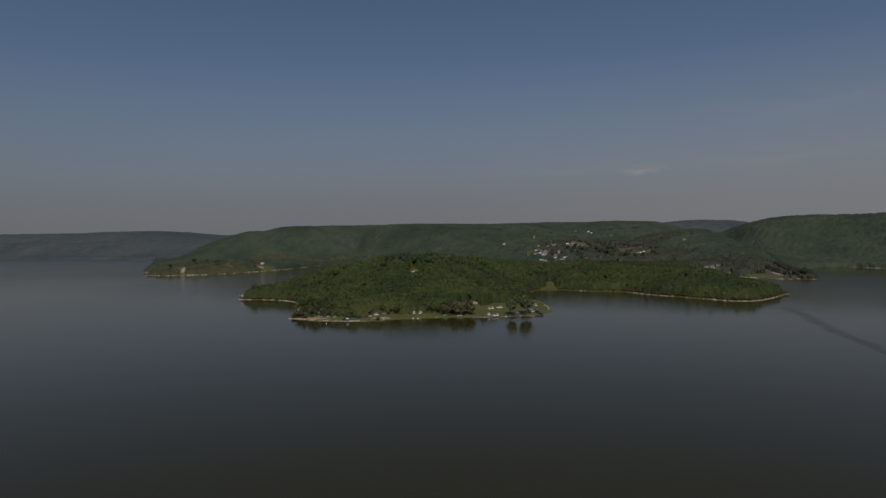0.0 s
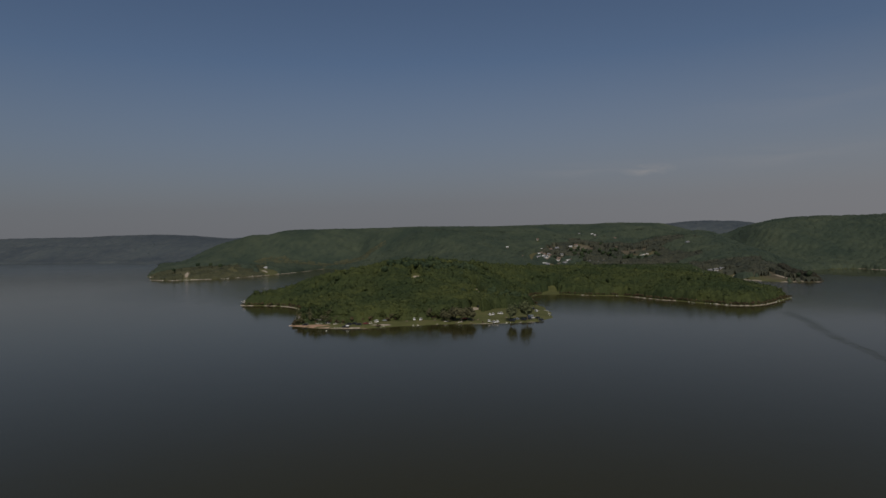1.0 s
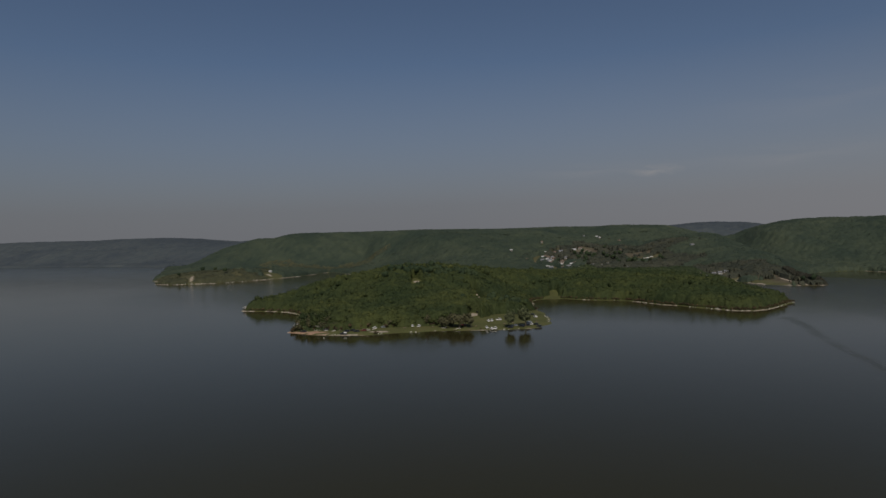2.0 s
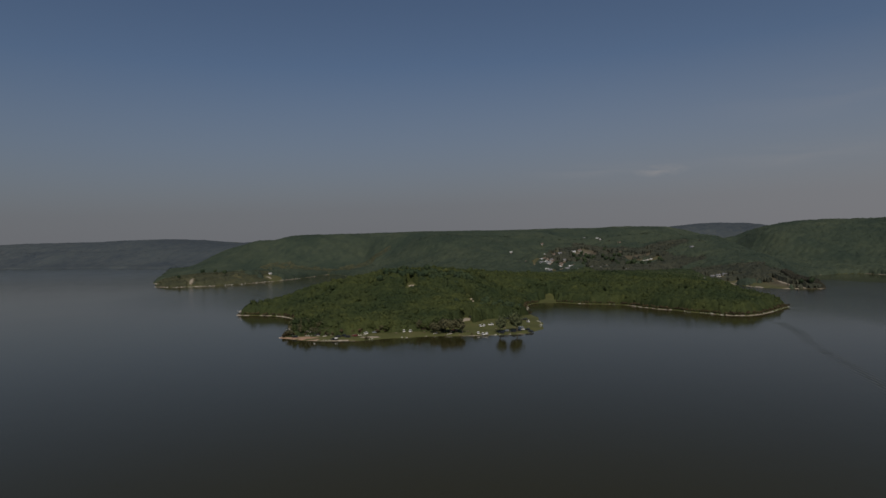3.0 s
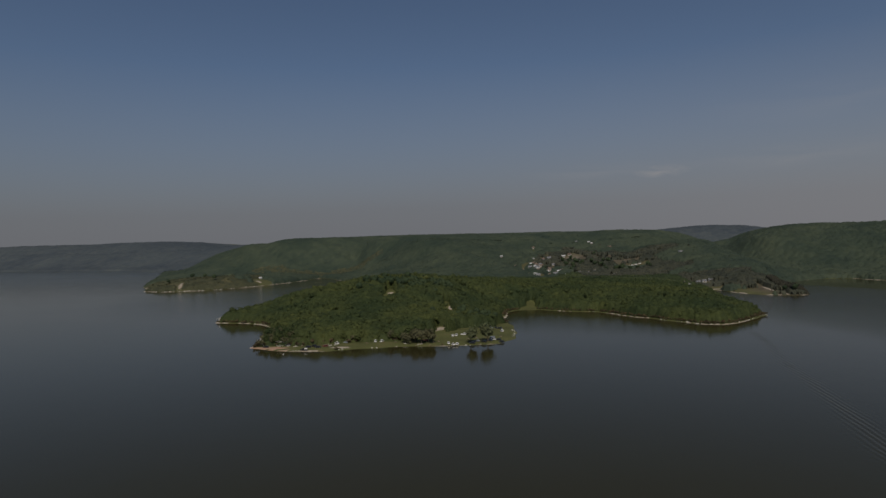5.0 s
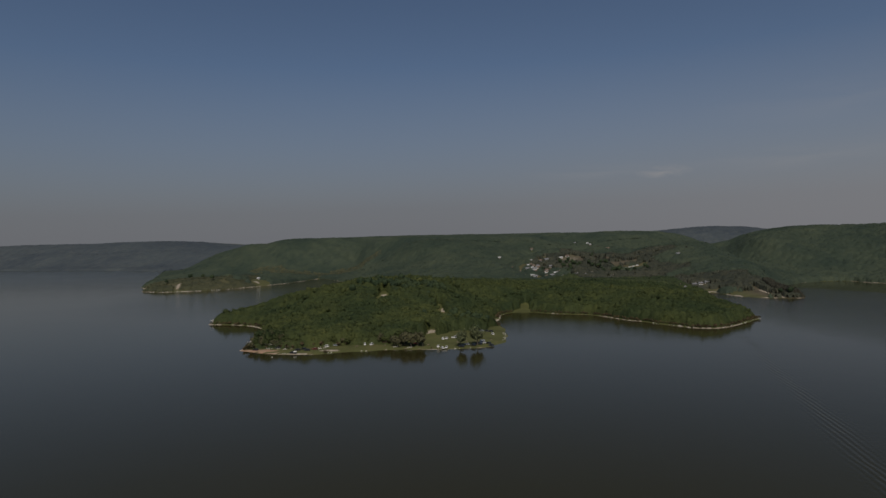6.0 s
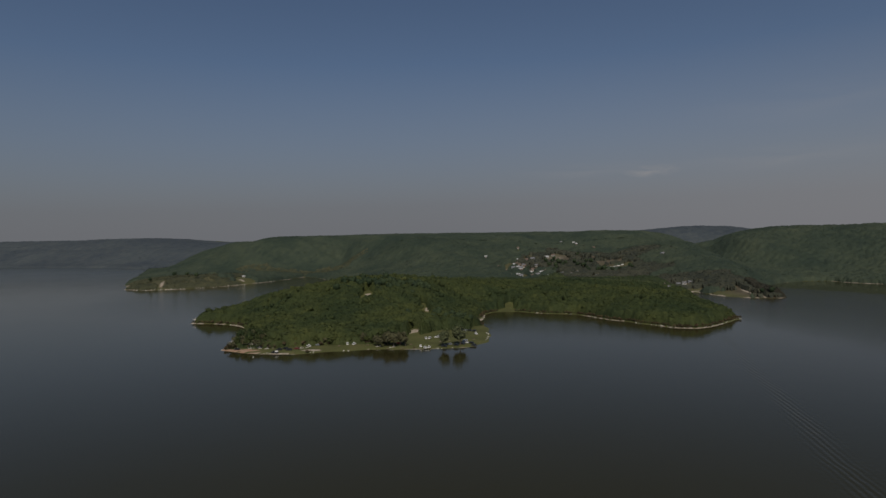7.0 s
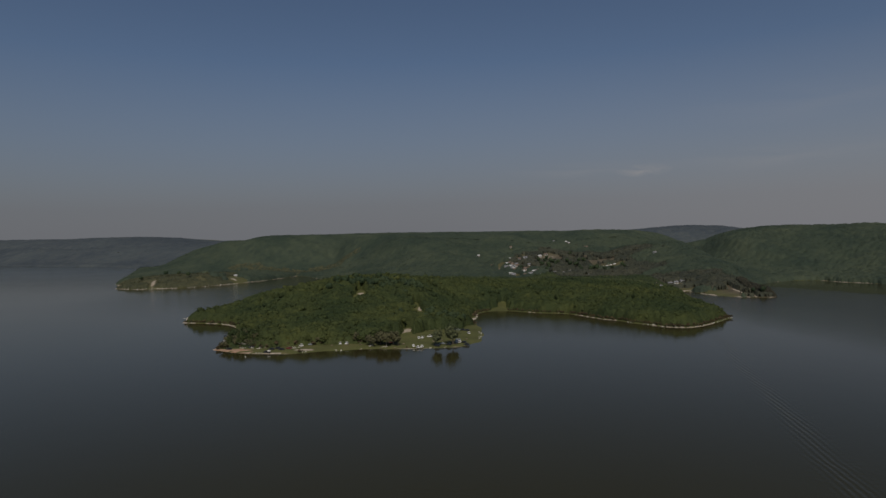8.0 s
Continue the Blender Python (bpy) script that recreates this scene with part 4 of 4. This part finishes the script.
def make_car(paint, label, tall=1.5, length=4.5):
    t = thing("car", label, "car", "vehicles parked at the shore")
    h, n = tall, length / 2
    part("body", profile([(-n, 0.35), (n, 0.35), (n, 0.75), (n - 0.15, 0.92), (n - 1.1, 1.0), (-n + 0.5, 1.02), (-n, 0.95)], 1.78, 0.06), paint, t)
    part("windows", profile([(-n + 0.35, 1.0), (n - 1.15, 0.98), (n - 1.85, h - 0.06), (-n + 0.75, h - 0.06)], 1.62, 0.04), GLASS, t)
    part("roof", profile([(-n + 0.72, h - 0.08), (n - 1.8, h - 0.08), (n - 2.0, h), (-n + 0.85, h)], 1.6, 0.02), paint, t)
    wheels(t, 0.8, n - 0.85, -n + 0.8)
    return t


def make_pickup(paint, label):
    t = thing("pickup_truck", label, "pickup truck", "vehicles parked at the shore")
    part("body", profile([(-2.7, 0.45), (2.7, 0.45), (2.7, 0.95), (2.5, 1.12), (1.3, 1.18), (-2.7, 1.15)], 1.9, 0.06), paint, t)
    part("windows", profile([(-0.7, 1.16), (1.3, 1.16), (0.75, 1.72), (-0.6, 1.72)], 1.7, 0.04), GLASS, t)
    part("roof", profile([(-0.62, 1.7), (0.78, 1.7), (0.6, 1.8), (-0.5, 1.8)], 1.68, 0.03), paint, t)
    part("bed_cover", profile([(-2.65, 1.16), (-0.8, 1.16), (-0.8, 1.78), (-2.5, 1.78)], 1.8, 0.05), PAINT_WHITE, t, "white truck-bed cap")
    wheels(t, 0.85, 1.7, -1.7, 0.39)
    return t


def make_trailer(paint, label):
    t = thing("travel_trailer", label, "camper trailer", "campers on the grass")
    body = part("body", profile([(-2.0, 0.45), (1.8, 0.45), (2.1, 1.0), (1.9, 2.0), (1.5, 2.2), (-1.7, 2.2), (-2.0, 2.0)], 1.95, 0.08), paint, t)
    win = part("window", block((0.03, 1.0, 0.55), bevel=0.01), GLASS, t, at=pose(0.98, 0.9, 1.2))
    again(win, pose(-0.98, 0.9, 1.2), t)
    again(win, pose(-0.98, -0.9, 1.2), t)
    again(win, pose(0, -2.01, 1.2, 0, 0, 90), t)
    door = part("door", block((0.04, 0.65, 1.5), bevel=0.01), PAINT_GREY, t, at=pose(0.98, -0.9, 0.5))
    part("handle", block((0.04, 0.05, 0.14)), STEEL, door, at=pose(0.03, 0.26, 0.8))
    part("hitch", block((0.12, 1.2, 0.12), (0, 2.4, 0.45), 0.02), STEEL, t)
    part("awning", block((0.14, 2.4, 0.14), (1.02, -0.2, 2.0), 0.03), PAINT_GREY, t)
    w = part("wheel", drum(0.36, 0.24), RUBBER, t, at=pose(0.86, -0.3, 0.36))
    again(w, pose(-0.86, -0.3, 0.36), t)
    part("stand", block((0.1, 0.1, 0.5), (0, 2.9, 0)), STEEL, t)
    return t


def make_tent(canvas, label):
    t = thing("tent", label, "tent", "tents under the trees")
    part("canopy", profile([(-1.5, 0), (1.5, 0), (0.9, 1.15), (0, 1.75), (-0.9, 1.15)], 2.8, 0.08), canvas, t)
    # dark sheet stands in for the shade of the opening; tent is closed
    part("doorway_shade", profile([(-0.5, 0.02), (0.5, 0.02), (0.0, 1.35)], 0.05), GLASS, t, "dark sheet painted as the shade inside an open tent doorway", at=pose(1.43, 0, 0))
    part("ridge_pole", block((3.1, 0.06, 0.06), (0, 0, 1.73)), STEEL, t)
    return t


def make_table():
    t = thing("picnic_table", "weathered timber picnic table under the trees", "picnic table", "picnic tables at the shore")
    part("tabletop", block((0.8, 1.9, 0.06), (0, 0, 0.7), 0.01), TIMBER, t)
    bench = part("bench", block((0.28, 1.9, 0.05), bevel=0.01), TIMBER, t, at=pose(0.72, 0, 0.42))
    again(bench, pose(-0.72, 0, 0.42), t)
    leg = part("leg", profile([(-0.7, 0), (-0.6, 0), (-0.28, 0.7), (-0.38, 0.7)], 0.09), TIMBER, t, at=pose(0, 0.7, 0, 0, 0, 90))
    for y, turn in ((0.7, -90), (-0.7, 90), (-0.7, -90)):
        again(leg, pose(0, y, 0, 0, 0, turn), t)
    brace = part("brace", block((1.7, 0.08, 0.08), (0, 0.7, 0.34)), TIMBER, t)
    again(brace, pose(0, -1.4, 0), t)
    return t


def spread(first, spots):
    """Puts a thing, then copies of it, at (x, y, turn)."""
    for k, (x, y, turn) in enumerate(spots):
        m = pose(x, y, ground_at(x, y) - 0.02, 0, 0, turn)
        if k:
            copy_thing(first, m)
        else:
            first.matrix_basis = m


def build_camp():
    spread(make_pickup(PAINT_DARK, "black pickup truck with a white bed cap near the water"), [(-67, 462, 70)])
    spread(make_car(PAINT_WHITE, "white car parked on the grass", 1.75), [(-16.6, 488, 12), (-11, 487.5, -14), (45, 505, 8), (48, 506, -10), (54, 510, 70), (42, 474, 5), (45.4, 471, 20), (48.6, 472, -12), (45, 556, 30), (48, 561, 10), (87, 530, 15), (-46, 482, 40), (77, 486, 60)])
    spread(make_car(PAINT_DARK, "dark car parked in the shade of trees", 1.65, 4.7), [(-66, 470, 74), (-58, 468.5, 85), (-62, 473, 70), (70, 549, 60), (75, 549.5, 20), (82, 548, 80), (86, 546, 70), (69, 477, 60), (74, 481, 75), (81, 485, 60), (83, 479, 80), (60, 474, 70), (-84, 480, 100), (-101, 478, 70), (38, 548, 20)])
    spread(make_car(PAINT_RED, "maroon car parked beside the trees", 1.5), [(-53, 472, 80), (24, 488, 75)])
    spread(make_car(PAINT_GREY, "silver car parked at the edge of the grass", 1.5), [(-40, 486, 70), (78, 548, 80), (64, 480, 60)])
    spread(make_trailer(PAINT_WHITE, "white camper trailer standing on the grass field"), [(-38, 490, 20)])
    spread(make_trailer(PAINT_GREY, "grey camper trailer standing near two tall trees"), [(76.6, 490, 110)])
    spread(make_tent(PAINT_BLUE, "blue ridge tent under the trees"), [(-52, 490, 20)])
    spread(make_tent(CANVAS, "tan ridge tent under the trees"), [(-66, 485, 75)])
    spread(make_table(), [(-72, 476, 20), (-54, 477, 70), (-22, 481, 95), (0, 483, 60), (17, 472, 80), (28, 471, 95), (34, 482, 10), (57, 490, 45), (64, 494, 80), (84, 500, 20)])
    buoy = thing("buoy", "small white marker buoy floating near the shore", "buoy")
    part("float", drum(0.32, 0.7, 12), PAINT_WHITE, buoy, at=pose(0, 0, 0.15, 0, 90, 0))
    part("mast", block((0.07, 0.07, 0.9), (0, 0, 0.45)), STEEL, buoy)
    buoy.matrix_basis = pose(-79, 449, 0)


build_camp()


# -- houses --
def make_house(w, l, wall, roof, label, storeys=1, name="house", category="house", group="houses of the village"):
    t = thing(name, label, category, group)
    h = 2.7 * storeys
    part("wall", block((l, w, h + 0.6), (0, 0, -0.6)), wall, t)
    rise = w * 0.3
    part("gable", profile([(-w / 2, h), (w / 2, h), (0, h + rise)], l - 0.02), wall, t)
    bm = profile([(-w / 2 - 0.5, h - 0.25), (-w / 2 - 0.5, h - 0.1), (0, h + rise + 0.16), (w / 2 + 0.5, h - 0.1), (w / 2 + 0.5, h - 0.25), (0, h + rise)], l + 0.9)
    part("roof", bm, roof, t)
    part("chimney", block((0.7, 0.6, rise + 1.2), (l * 0.27, w * 0.12, h + 0.2), 0.02), SIDING[2], t)
    part("door", block((1.0, 0.08, 2.05)), TIMBER, t, at=pose(-l * 0.06, -w / 2 - 0.02, 0))
    win = None
    for s in range(storeys):
        for k in (-0.32, 0.14, 0.36):
            at = pose(l * k, -w / 2 - 0.02, 0.95 + 2.7 * s)
            if win is None:
                win = part("window", block((1.1, 0.08, 1.2)), GLASS, t, at=at)
                sill = part("sill", block((1.3, 0.16, 0.08), (0, -0.04, -0.08)), PAINT_WHITE, win)
            else:
                o = again(win, at, t)
                again(sill, Matrix.Identity(4), o)
    return t


def build_houses():
    rng = np.random.default_rng(43)
    kinds = []
    for k, (wall, roof, st, words) in enumerate([(0, 0, 1, "white house with a grey shingle roof among village trees"), (1, 2, 1, "cream house with a pale metal roof in the village"),
                                                 (1, 1, 1, "cream house with a brown shingle roof on the slope"), (2, 2, 1, "tan brick house with a pale metal roof"),
                                                 (0, 0, 2, "two-storey white house with a grey roof in the village"), (3, 1, 1, "grey house with a brown roof on the slope")]):
        kinds.append(make_house(4.4 + (k % 3) * 0.4, 5.4 + (k * 2) % 3, SIDING[wall], SHINGLE[roof], words, st))
    used = set()
    for hx, hy in HOUSE_PLAN:
        turn = rng.uniform(-35, 35)
        k = int(rng.integers(0, len(kinds)))
        m = pose(hx, hy, ground_at(hx, hy) - 0.1, 0, 0, turn)
        if k in used:
            copy_thing(kinds[k], m)
        else:
            kinds[k].matrix_basis = m
            used.add(k)
    shed = make_house(3.4, 6.2, SIDING[0], SHINGLE[0], "small low white boat shed with a grey roof above the inlet", 1, "boat_shed", "shed", "boat sheds")
    spread(shed, [(417, 944, 6), (427, 946, -4), (437, 948, 2)])
    hall = make_house(5.4, 9, SIDING[0], SHINGLE[2], "long white hall with a pale metal roof below the village", 1, "village_hall", "hall", "halls")
    spread(hall, [(197, 1152, 5)])
    spread(make_trailer(PAINT_WHITE, "white camper trailer in a row beside dark conifers"), [(362 + 7.5 * k, 1178 + 0.6 * k, 80 + 5 * (k % 3)) for k in range(6)])


build_houses()


# -- shore stones --
def build_stones():
    rng = np.random.default_rng(5)
    kinds = [(v * [rng.uniform(1.0, 2.0), rng.uniform(0.7, 1.2), 1], f) for v, f in (dome(rng, 0.6, rng.uniform(0.45, 0.7), -0.25, 6, 2, 0.45) for _ in range(8))]
    x, y = scatter(-225, 440, 452, 720, 2.1, 61)
    d = shore(x, y)
    keep = (d > 0.1) & (d < 2.6) & (vnoise(x, y, 15, 15) + 0.14 * step(200, 290, x) > 0.62) & (hash2(np.floor(x * 5), np.floor(y * 5), 2) > 0.3)
    wood("shore_stones", x[keep], y[keep], d[keep], kinds, STONE, "tan broken stones along the waterline", (0.35, 1.4), 62, category="stones")
    x, y = scatter(-640, -290, 1165, 1420, 4.0, 63)
    d = shore(x, y)
    keep = (d > 0.1) & (d < 4) & (vnoise(x, y, 17, 15) > 0.56)
    wood("shore_stones", x[keep], y[keep], d[keep], kinds, STONE, "pale boulders along the shore of the western point", (0.8, 2.9), 64, category="stones")


build_stones()
